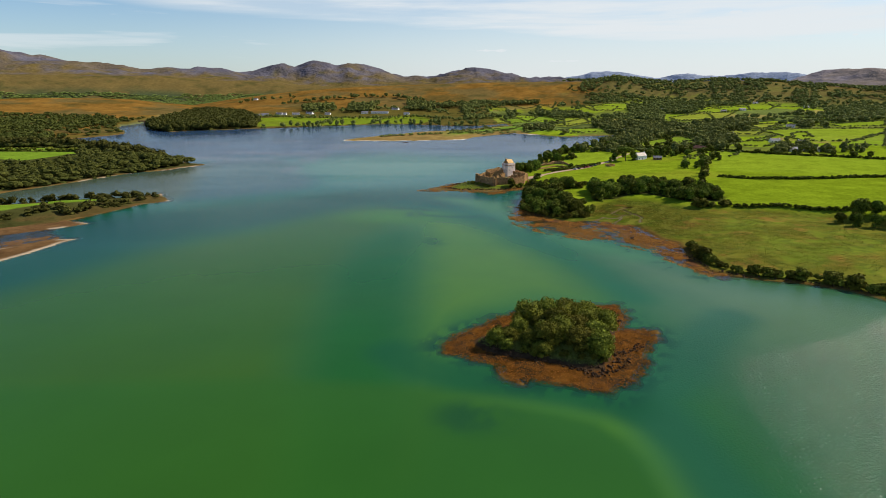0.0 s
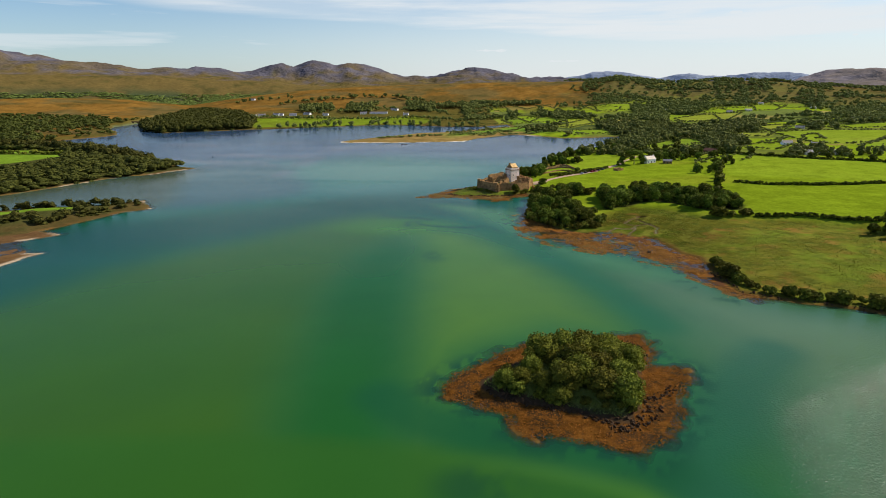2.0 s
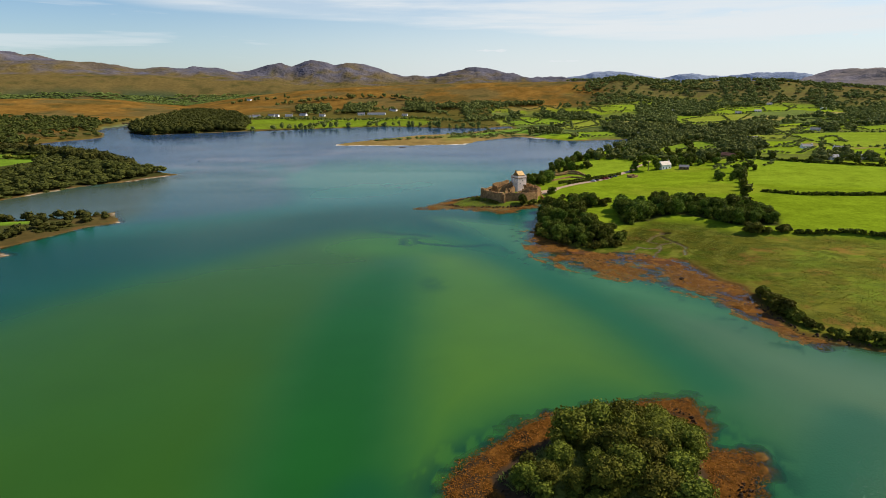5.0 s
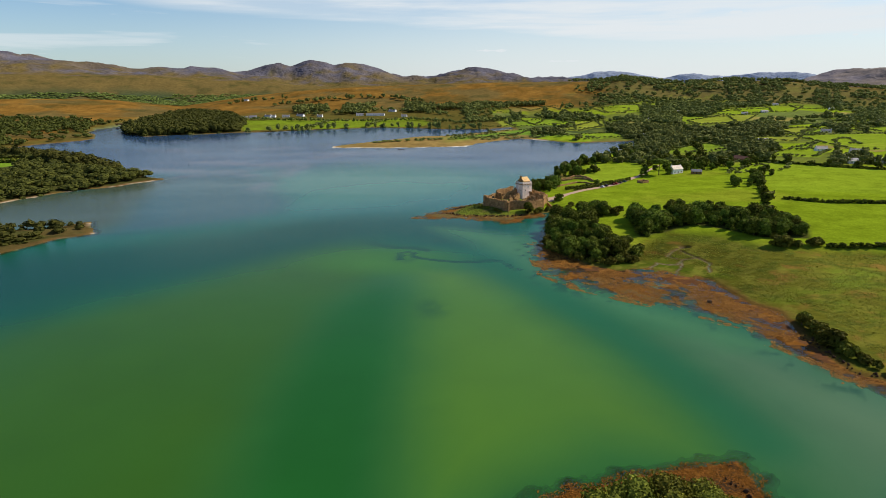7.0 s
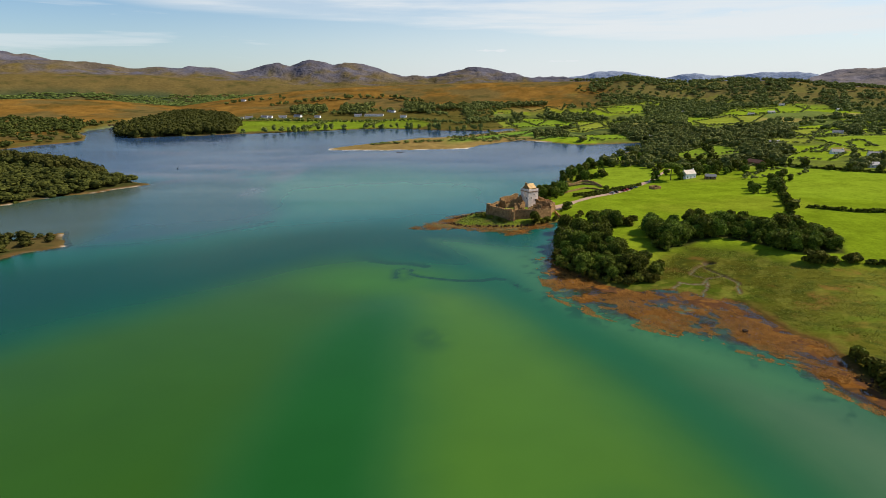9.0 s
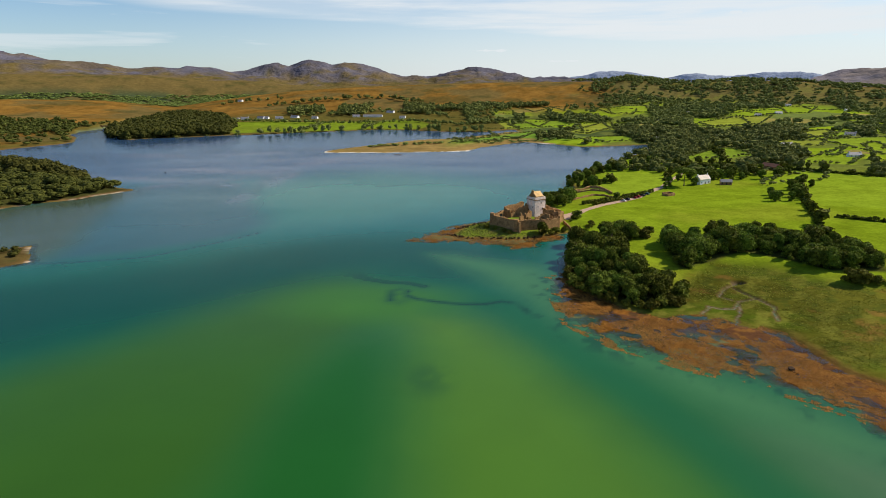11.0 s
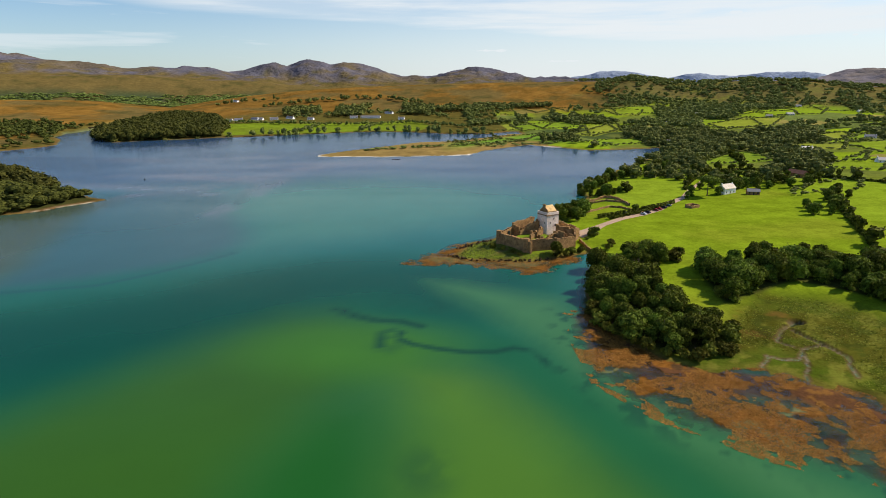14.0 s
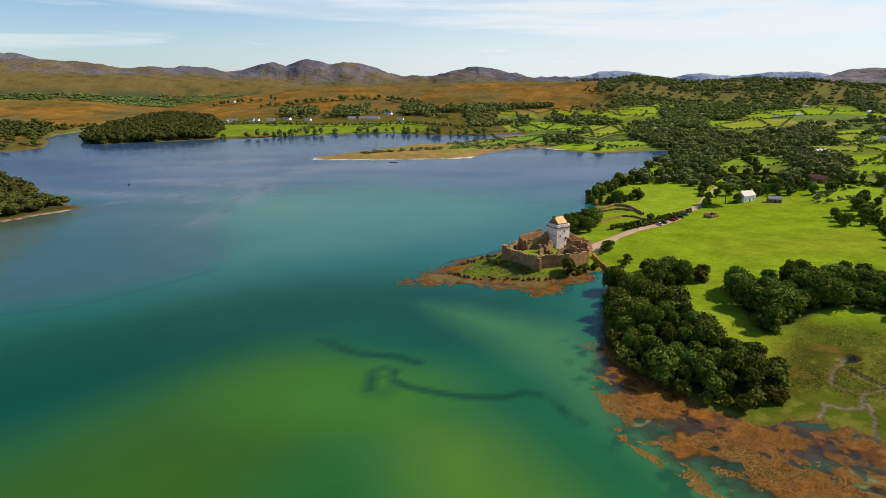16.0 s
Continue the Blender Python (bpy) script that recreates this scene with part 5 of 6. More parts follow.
spots = np.concatenate([fill(o, 11, 0.85) for o in MOOR_WOODS] + [along([(-520, 1980), (-400, 2060), (-276, 2116), (-168, 2115), (-60, 2000)], 11, 12), along([(-700, 2080), (-600, 2130), (-520, 2150)], 16, 14)])
scatter("moor_edge_trees", "dark tree belts below the brown moor", spots, 14.0, 13.0, M_LEAF_FAR, LUMPS_FAR)
# peninsulas and the western shore
spots = fill([(-286, 684), (-300, 655), (-334, 604), (-356, 558), (-372, 518), (-480, 455), (-700, 430), (-700, 850), (-560, 868), (-486, 842), (-365, 762), (-330, 715)], 7.5)
for back in (0, 20, 40, 58):
    spots = spots[np.maximum(inside(PEN_FIELD, spots[:, 0] - 0.62 * back, spots[:, 1] + 0.78 * back), inside(PEN_FIELD_BACK, spots[:, 0] - 0.6 * back, spots[:, 1] + 0.6 * back)) < 1]
scatter("peninsula_scrub", "dense olive green scrub covering the low peninsula", spots, 11.5, 7.0, M_SCRUB, LUMPS_FINE)
spots = fill([(-330, 712), (-350, 736), (-420, 800), (-560, 868), (-700, 850), (-700, 838), (-600, 808), (-480, 795), (-440, 756), (-380, 706)], 8, 0.9)
scatter("peninsula_trees", "tall olive green trees along the peninsula's ridge", spots, 13.0, 12.0, M_SCRUB, LUMPS_FINE)
scatter("peninsula_hedge", "dark hedge between fields of the peninsula", along([(-448, 744), (-520, 744), (-700, 744)], 5, 1), 7.0, 5.0, M_LEAF_OLIVE, category="hedge")
spots = np.concatenate([along([(-232, 470), (-244, 446), (-256, 424), (-262, 404)], 5, 3), fill([(-244, 450), (-262, 444), (-330, 405), (-330, 372), (-262, 402)], 7, 0.55), along([(-236, 480), (-262, 474), (-300, 464), (-330, 455), (-400, 440)], 3.5, 3), along([(-246, 446), (-256, 428), (-272, 418), (-292, 400), (-330, 384), (-400, 362)], 4.0, 3), along([(-262, 438), (-280, 428), (-310, 414), (-350, 404), (-420, 388)], 3.5, 4), fill([(-262, 420), (-300, 410), (-330, 402), (-440, 380), (-440, 340), (-330, 360), (-290, 385)], 6.5, 0.8)])
for back in (0, 10, 20):
    spots = spots[inside(HEAD_FIELD, spots[:, 0] - 0.65 * back, spots[:, 1] + 0.75 * back) < 0.5]
scatter("headland_bushes", "dark bushes on the narrow low headland", spots, 7.5, 5.2, M_SCRUB)
px, py = random_land(9000, -1500, -615, 930, 1700)
ok = (rng.uniform(0, 1, px.size) < np.where(fbm(px, py, 110, 161) > 0.44, 0.62, 0.10) * smooth(1620, 1330, py))
pts = np.stack([px[ok], py[ok]], 1)
pts = pts[ground(pts[:, 0], pts[:, 1])[1]["left"] > 8]
scatter("western_scrub", "dark scrub between the shore and the moor", pts, 12.0, 8.0, M_SCRUB, LUMPS_FAR)
va, vr = np.radians(rng.uniform(-40, -13, 3600)), rng.uniform(3000, 3300, 3600)
px, py = vr * np.sin(va), 119 + vr * np.cos(va)
ok = (vr < 3000 + 330 * fbm(px, py, 260, 95)) & (fbm(px, py, 90, 97) > 0.34)
scatter("valley_wood", "dark conifer belt in the valley behind the moor", np.stack([px[ok], py[ok]], 1), 17.0, 5.5, M_LEAF_FAR, LUMPS_FAR)
spots = np.concatenate([along([(-470, 1514), (-330, 1502), (-224, 1494), (-59, 1534), (60, 1425)], 7, 2), along([(-340, 1640), (-250, 1700), (-150, 1735), (-60, 1705), (10, 1640)], 4, 22), along([(-272, 1345), (-262, 1420), (-258, 1490)], 8, 1), along([(-160, 1385), (-150, 1450), (-140, 1505)], 8, 1)])
scatter("field_trees", "dark hedges and trees round the far shore fields", spots, 9.0, 8.0, M_LEAF_FAR, LUMPS_FAR)
spots = np.concatenate([along([(-105, 1020), (-60, 1048), (-10, 1072), (40, 1092), (95, 1130), (140, 1170)], 5, 6), along([(60, 1080), (110, 1120), (180, 1120), (260, 1090)], 8, 8)])
scatter("spit_bushes", "low dark bushes along the sandy spit", spots, 8.0, 3.6, M_LEAF_FAR, LUMPS_FAR)

# ---------------------------------------------------------------- castle
CASTLE_YAW = 31.0
castle = thing("castle", "ruined stone castle with a pale limewashed tower", "castle", (62.3, 549.2, 0), CASTLE_YAW)
C_IN = pose(62.3, 549.2, 0, rz=CASTLE_YAW).inverted()


def clocal(x, y):
    v = C_IN @ Vector((x, y, 0))
    return v.x, v.y


def ruin_wall(p, q, z0, za, zb, thick, ragged=0.5, step=1.1, seed=1, crenel=0.0):
    """A rubble wall from p to q with a broken or toothed top."""
    bm = bmesh.new()
    (ax, ay), (bx, by) = clocal(*p), clocal(*q)
    d = Vector((bx - ax, by - ay, 0))
    n = max(2, int(d.length / step))
    side = Vector((-d.y, d.x, 0)).normalized() * thick / 2
    r = random.Random(seed)
    pts = []
    for i in range(n):
        h = za + (zb - za) * i / (n - 1) + r.uniform(-ragged, ragged)
        if crenel:
            h += crenel if i % 2 else 0
        for t in (i / n, (i + 1) / n):
            pts.append((Vector((ax, ay, 0)) + d * t, h))
    rows = []
    for c, h in pts:
        rows.append([bm.verts.new((c + side * 1.15) + Vector((0, 0, z0))), bm.verts.new((c + side) + Vector((0, 0, h))),
                     bm.verts.new((c - side) + Vector((0, 0, h))), bm.verts.new((c - side * 1.15) + Vector((0, 0, z0)))])
    for a, b2 in zip(rows, rows[1:]):
        for k in range(3):
            bm.faces.new((a[k], a[k + 1], b2[k + 1], b2[k]))
    bm.faces.new(rows[0][::-1])
    bm.faces.new(rows[-1])
    bmesh.ops.recalc_face_normals(bm, faces=bm.faces)
    return bm


# tower: battered walls, corbelled parapet, cap house
bm = bmesh.new()
vs = block(bm, -4.5, 4.5, -4.5, 4.5, 2.0, 16.6)
for v in vs:
    if v.co.z > 10:
        v.co.x *= 0.955
        v.co.y *= 0.955
part("tower", bm, M_LIME, castle, "pale pinkish limewashed tower walls")
bm = bmesh.new()
for x0, x1, y0, y1 in ((-4.36, 4.36, -4.36, -3.85), (-4.36, 4.36, 3.85, 4.36), (-4.36, -3.85, -3.85, 3.85), (3.85, 4.36, -3.85, 3.85)):
    block(bm, x0, x1, y0, y1, 16.3, 17.7)
for k in range(-4, 5, 2):
    for sx in (-4.17, 4.17):
        if k == 4 and sx > 0:
            block(bm, sx - 0.28, sx + 0.28, k - 0.6, k + 0.6, 17.7, 18.2)
            block(bm, k - 0.6, k + 0.6, sx - 0.28, sx + 0.28, 17.7, 18.15)
part("parapet", bm, M_LIME, castle)
bm = bmesh.new()
for k in np.arange(-4.3, 4.4, 0.72):
    for s in (-1, 1):
        block(bm, k - 0.16, k + 0.16, s * 4.42 - 0.16, s * 4.42 + 0.16, 15.7, 16.3)
        block(bm, s * 4.42 - 0.16, s * 4.42 + 0.16, k - 0.16, k + 0.16, 15.7, 16.3)
part("corbel_course", bm, M_STONE, castle)
bm = bmesh.new()
prism(bm, [(-3.5, 16.6), (3.5, 16.6), (3.5, 18.2), (0, 20.9), (-3.5, 18.2)], 6.6)
bmesh.ops.rotate(bm, matrix=Matrix.Rotation(radians(-90), 3, "Z"), verts=bm.verts)
part("cap_house", bm, M_STONE, castle, "weathered stone cap house gables")
bm = bmesh.new()
for s in (-1, 1):
    prism(bm, [(s * 3.7, 18.1), (0, 20.93), (0, 21.2), (s * 3.7, 18.35)], 6.2)
bmesh.ops.recalc_face_normals(bm, faces=bm.faces)
bmesh.ops.rotate(bm, matrix=Matrix.Rotation(radians(-90), 3, "Z"), verts=bm.verts)
part("roof", bm, M_SLATE, castle, "golden stone-slated gable roof")
bm = bmesh.new()
block(bm, -0.9, 0.9, -3.55, -2.75, 19.0, 22.0)
bmesh.ops.rotate(bm, matrix=Matrix.Rotation(radians(-90), 3, "Z"), verts=bm.verts)
part("chimney", bm, M_STONE, castle)
bm = bmesh.new()
block(bm, -5.3, -4.3, -0.7, 0.7, 12.6, 15.4)
part("box_machicolation", bm, M_LIME, castle)
for x, y, z, w, h in ((4.42, -1.6, 12.3, 0.5, 1.0), (4.5, 1.4, 9.2, 0.7, 1.1), (0.6, -4.42, 13.4, 0.45, 1.0), (1.8, -4.5, 9.3, 0.7, 1.4), (-1.9, -4.46, 11.2, 0.4, 0.9), (-4.45, -2.3, 11.0, 0.4, 0.9), (-4.45, 1.8, 8.6, 0.5, 1.0)):
    bm = bmesh.new()
    if abs(x) > abs(y):
        block(bm, x - 0.14, x + 0.1, y - w / 2, y + w / 2, z, z + h)
    else:
        block(bm, x - w / 2, x + w / 2, y - 0.14, y + 0.1, z, z + h)
    part("window", bm, M_GLASS, castle, "small dark window slit")

for p, q, za, zb, th, rag, cr, nm in (((32, 531), (44.5, 515.5), 9.4, 9.0, 1.3, 0.25, 0.35, "bawn_wall"), ((45.5, 515.5), (62, 520.5), 9.0, 8.4, 1.3, 0.4, 0.3, "bawn_wall"),
                                      ((62, 520.5), (74, 529), 8.2, 7.6, 1.3, 0.45, 0.0, "bawn_wall"), ((32, 531), (41, 543), 9.0, 9.8, 1.2, 0.3, 0.5, "bawn_wall"),
                                      ((41, 543), (55, 556), 12.0, 13.0, 1.2, 0.6, 0.0, "ruined_wall"), ((44.5, 539.5), (57, 549), 9.2, 12.6, 1.0, 1.0, 0.0, "ruined_wall"),
                                      ((41, 543), (44.5, 539.5), 11.2, 10.2, 1.0, 0.6, 0.0, "ruined_wall"), ((49, 528), (58, 541), 8.0, 10.2, 0.9, 0.9, 0.0, "ruined_wall"),
                                      ((55, 556), (70, 562), 10.0, 9.4, 1.2, 0.4, 0.0, "bawn_wall"), ((70, 562), (79, 542), 9.6, 9.0, 1.2, 0.5, 0.0, "bawn_wall"),
                                      ((66, 543), (76, 538), 10.8, 9.6, 1.0, 0.6, 0.0, "ruined_wall"), ((76, 538), (79, 542), 9.4, 9.0, 1.0, 0.3, 0.0, "ruined_wall"),
                                      ((74, 529), (76, 538), 8.4, 9.2, 1.1, 0.3, 0.0, "bawn_wall"), ((63, 534), (74, 529.5), 7.4, 8.0, 0.9, 0.7, 0.0, "ruined_wall"), ((53, 533), (57, 528), 8.6, 6.4, 0.9, 1.0, 0.0, "ruined_wall"), ((57, 528), (63, 534), 6.2, 8.8, 0.9, 1.0, 0.0, "ruined_wall"), ((50, 535), (53, 533), 9.6, 8.4, 0.9, 0.8, 0.0, "ruined_wall"), ((64, 538), (68, 529), 8.2, 9.4, 0.9, 1.0, 0.0, "ruined_wall"), ((36, 536), (42, 530), 6.6, 5.4, 0.8, 0.7, 0.0, "ruined_wall")):
    part(nm, ruin_wall(p, q, 1.4, za, zb, th, rag, 1.05, int(p[0] * 7 + q[1]), cr), M_STONE, castle, "brown rubble wall with a broken top" if nm == "ruined_wall" else "")


def drum(x, y, r, z0, z1, n=14, flare=1.12):
    bm = bmesh.new()
    lx, ly = clocal(x, y)
    bmesh.ops.create_cone(bm, cap_ends=True, segments=n, radius1=r * flare, radius2=r, depth=z1 - z0)
    bmesh.ops.translate(bm, vec=(lx, ly, (z0 + z1) / 2), verts=bm.verts)
    return bm


part("turret", drum(45, 515.5, 1.7, 0.8, 9.9), M_STONE, castle, "round rubble corner turret")
part("turret", drum(32, 531, 1.5, 1.2, 10.6), M_STONE, castle, "round rubble corner turret")
bm = bmesh.new()
lx, ly = clocal(47.0, 513.8)
block(bm, lx - 0.7, lx + 0.7, ly - 0.9, ly + 0.9, 1.0, 8.4, bevel=0.08)
part("buttress", bm, M_STONE, castle)
# solid dark blocks stand for the shade inside the open ruin windows
for (x, y) in ((47, 547.5), (51, 551), (38, 538), (46.5, 541.5), (50.5, 544.5)):
    lx, ly = clocal(x, y)
    bm = bmesh.new()
    block(bm, lx - 0.6, lx + 0.6, ly - 0.75, ly + 0.75, 6.4, 8.6)
    part("opening_shade", bm, M_GLASS, castle, "dark block for the shade in a ruined window opening")

# ---------------------------------------------------------------- lane, car park, walls
def strip(name, label, category, line, widths, mat, lift=0.06):
    P = []
    for (a, wa), (b2, wb) in zip(zip(line, widths), zip(line[1:], widths[1:])):
        n = max(2, int(math.dist(a, b2) / 2))
        P += [(a[0] + (b2[0] - a[0]) * i / n, a[1] + (b2[1] - a[1]) * i / n, wa + (wb - wa) * i / n) for i in range(n)]
    P.append((*line[-1], widths[-1]))
    P = np.array(P)
    T = np.gradient(P[:, :2], axis=0)
    T /= np.linalg.norm(T, axis=1)[:, None]
    Nn = np.stack([-T[:, 1], T[:, 0]], 1)
    rows = [P[:, :2] + Nn * P[:, 2:3] * k for k in (-0.5, -0.25, 0, 0.25, 0.5)]
    n = len(P)
    V = np.concatenate([np.column_stack([r, heights(r) + lift - (0.12 if i in (0, 4) else 0)]) for i, r in enumerate(rows)])
    F = [(k * n + i, k * n + i + 1, (k + 1) * n + i + 1, (k + 1) * n + i)[::-1] for k in range(4) for i in range(n - 1)]
    return tagged(new(name, raw_mesh(name, V, F, [mat], True)), label, category, kind="structure")


strip("lane", "pale gravel lane and car park by the castle", "lane", [(78, 548), (88, 556), (101, 572), (118, 589), (132, 601), (150, 618), (165, 636), (187, 660), (204, 690), (230, 730)],
      [13, 9, 5.5, 6, 12, 12, 8, 5, 4, 3.5], M_GRAVEL, 0.22)


def dry_wall(line, high, thick, name="stone_wall", label="old grey-brown dry stone field wall"):
    ob = thing(name, label, "wall")
    V, F = [], []
    P = along(line, 1.6, 0.0)
    P = np.concatenate([[line[0]], P, [line[-1]]])
    zs = heights(P)
    T = np.gradient(P, axis=0)
    T /= np.linalg.norm(T, axis=1)[:, None] + 1e-9
    for i, ((x, y), z) in enumerate(zip(P, zs)):
        nx, ny = -T[i][1] * thick / 2, T[i][0] * thick / 2
        h = high * rng.uniform(0.75, 1.2)
        V += [(x + nx * 1.2, y + ny * 1.2, z - 0.3), (x + nx, y + ny, z + h), (x - nx, y - ny, z + h * rng.uniform(0.9, 1.05)), (x - nx * 1.2, y - ny * 1.2, z - 0.3)]
        if i:
            b0, b1 = 4 * (i - 1), 4 * i
            F += [(b0 + k, b0 + k + 1, b1 + k + 1, b1 + k) for k in range(3)]
    part("rubble_courses", raw_mesh("rubble_courses", V, F, [M_STONE]), M_STONE, ob)


dry_wall([(79, 538), (82, 522), (84, 507)], 1.6, 0.8)
dry_wall([(99, 612), (112, 622), (121, 629), (129, 625), (137, 600)], 1.3, 0.7)
dry_wall([(109, 657), (120, 665), (129, 671), (135, 662), (136, 631)], 1.8, 0.8)
dry_wall([(105, 650), (125, 655), (134, 645)], 1.4, 0.7)

# ---------------------------------------------------------------- houses
def house(x, y, turn, w, l, eave, ridge, wall_mat, roof_mat, label, chimneys=2, z=None, windows=3):
    z = height(x, y) if z is None else z
    ob = thing("house", label, "house", (x, y, z - 0.1), turn, "scattered country houses")
    bm = bmesh.new()
    prism(bm, [(-w / 2, -0.8), (w / 2, -0.8), (w / 2, eave), (0, ridge), (-w / 2, eave)], l)
    bmesh.ops.recalc_face_normals(bm, faces=bm.faces)
    part("wall", bm, wall_mat, ob)
    for s in (-1, 1):
        bm = bmesh.new()
        dx, dz = w / 2 + 0.35, (ridge - eave) * (w / 2 + 0.35) / (w / 2)
        prism(bm, [(s * dx, ridge - dz + 0.02), (0, ridge + 0.02), (0, ridge + 0.24), (s * dx, ridge - dz + 0.22)], l + 0.5)
        bmesh.ops.recalc_face_normals(bm, faces=bm.faces)
        part("roof", bm, roof_mat, ob)
    for i in range(chimneys):
        bm = bmesh.new()
        yy = (l / 2 - 0.5) * (1 if i else -1)
        block(bm, -0.45, 0.45, yy - 0.35, yy + 0.35, ridge - 0.6, ridge + 1.0, bevel=0.04)
        part("chimney", bm, wall_mat, ob)
    for s in (-1, 1):
        for i in range(windows):
            yy = -l / 2 + l * (i + 0.5) / windows
            bm = bmesh.new()
            if i == windows // 2:
                block(bm, s * w / 2 - 0.05, s * w / 2 + 0.06, yy - 0.5, yy + 0.5, 0.1, 2.1)
                part("door", bm, M_GLASS, ob)
            else:
                block(bm, s * w / 2 - 0.05, s * w / 2 + 0.06, yy - 0.55, yy + 0.55, 1.0, 2.2)
                part("window", bm, M_GLASS, ob)
    return ob


M_PALEROOF = plain("pale_slate", (0.66, 0.56, 0.46), 0.8, 0.8, 0.25, 0.2)
house(225, 672, 118, 7.0, 13.0, 4.4, 7.4, M_WHITE, M_PALEROOF, "white rendered two-storey house with end chimneys", 2)
house(242, 664, 75, 5.0, 9.0, 2.6, 4.4, M_STONE, M_GREYROOF, "low stone outbuilding beside the white house", 0)
M_RUST = plain("rusty_roof", (0.16, 0.075, 0.05), 0.8, 0.5, 0.4, 0.2)
house(325, 747, 20, 9.0, 17.0, 3.6, 6.2, M_STONE, M_RUST, "brown barn with a rusty roof", 0)
for x, y, a in HOMES:
    house(x, y, a, 7.5, 13.0 + (x % 5), 2.9, 5.4, M_WHITE, M_GREYROOF, "white country house with a grey slate roof", 2)
for i, (x, y) in enumerate(((-477, 1571), (-462, 1587), (-425, 1592), (-413, 1589), (-382, 1591), (-351, 1616), (-300, 1600), (-205, 1625), (-129, 1709), (-92, 1600), (343, 1575), (-662, 2173))):
    house(x, y, 80 + 25 * math.sin(i * 2.1), 8.0, 14.0 + 4 * (i % 3), 3.0, 5.8, M_WHITE, M_GREYROOF, "white bungalow facing the far shore", 2)
house(-166, 1630, 88, 10, 46, 3.4, 5.6, M_WHITE, M_GREYROOF, "long low white building above the far shore", 0, windows=9)
house(880, 1297, 90, 10, 34, 4.0, 6.0, M_WHITE, M_GREYROOF, "long farm shed with a pale roof", 0)
house(483, 1404, 92, 10, 30, 3.6, 5.4, M_WHITE, M_GREYROOF, "long farm shed with a pale roof", 0)

# ruined hut beside the lane
hut = thing("ruined_hut", "roofless brown stone hut beside the lane", "ruin", (177, 620, height(177, 620)), 30)
for x0, x1, y0, y1, h in ((-4, 4, -3, -2.4, 2.0), (-4, 4, 2.4, 3, 2.4), (-4, -3.4, -2.4, 2.4, 1.7), (3.4, 4, -2.4, 2.4, 2.2)):
    bm = bmesh.new()
    block(bm, x0, x1, y0, y1, -0.4, h, bevel=0.08)
    part("wall", bm, M_STONE, hut)

# ---------------------------------------------------------------- parked cars
M_TYRE = plain("tyre", (0.02, 0.02, 0.02), 0.8, 2, 0.2)
M_CAR_GLASS = plain("car_glass", (0.02, 0.022, 0.025), 0.7, 1.0, 0.2, 0.0)
M_RIM = plain("wheel_rim", (0.5, 0.5, 0.5), 0.35, 2, 0.2, 0, 0.8)


def car(x, y, turn, color, label):
    paint = plain("car_paint", color, 0.72, 0.5, 0.08, 0)
    ob = thing("car", label, "car", (x, y, height(x, y) + 0.25), turn, "cars in the castle car park")
    bm = bmesh.new()
    prism(bm, [(-2.1, 0.25), (2.1, 0.25), (2.15, 0.7), (1.3, 0.92), (-1.9, 0.98), (-2.15, 0.75)], 1.75)
    bmesh.ops.recalc_face_normals(bm, faces=bm.faces)
    bmesh.ops.bevel(bm, geom=list(bm.edges), offset=0.07, segments=2, affect="EDGES")
    part("body", bm, paint, ob)
    bm = bmesh.new()
    prism(bm, [(-1.85, 0.9), (1.15, 0.9), (0.45, 1.42), (-1.2, 1.44)], 1.5)
    bmesh.ops.recalc_face_normals(bm, faces=bm.faces)
    bmesh.ops.bevel(bm, geom=list(bm.edges), offset=0.08, segments=2, affect="EDGES")
    part("window_band", bm, M_CAR_GLASS, ob)
    bm = bmesh.new()
    block(bm, -1.15, 0.42, -0.68, 0.68, 1.42, 1.5, bevel=0.04)
    part("roof", bm, paint, ob)
    for sx in (-1.3, 1.3):
        for sy in (-0.82, 0.82):
            bm = bmesh.new()
            bmesh.ops.create_cone(bm, cap_ends=True, segments=14, radius1=0.33, radius2=0.33, depth=0.2, matrix=pose(sx, sy, 0.33, rx=90))
            w = part("wheel", bm, M_TYRE, ob)
            bm = bmesh.new()
            bmesh.ops.create_cone(bm, cap_ends=True, segments=10, radius1=0.2, radius2=0.2, depth=0.22, matrix=pose(sx, sy, 0.33, rx=90))
            part("rim", bm, M_RIM, w)


for x, y, a, col, lab in ((124, 601, 100, (0.05, 0.06, 0.08), "dark grey car parked on gravel"), (135.5, 599, 125, (0.6, 0.62, 0.65), "silver car parked on gravel"),
                          (140, 603.5, 120, (0.03, 0.03, 0.05), "dark blue car parked on gravel"), (148, 611, 118, (0.25, 0.015, 0.02), "dark red car parked on gravel"),
                          (151.5, 614.5, 122, (0.3, 0.02, 0.02), "red car parked on gravel"), (156.5, 619, 120, (0.02, 0.02, 0.025), "black car parked on gravel"), (162, 625, 118, (0.03, 0.10, 0.10), "teal car parked on gravel")):
    car(x, y, a, col, lab)

# ---------------------------------------------------------------- rocks
ROCKS = []
for k in range(5):
    bm = bmesh.new()
    bmesh.ops.create_icosphere(bm, subdivisions=1, radius=0.5)
    for v in bm.verts:
        v.co *= rng.uniform(0.72, 1.2)
        v.co.z *= 0.7
    me = bpy.data.meshes.new("rock")
    bm.to_mesh(me)
    bm.free()
    me.materials.append(M_ROCK)
    ROCKS.append(me)


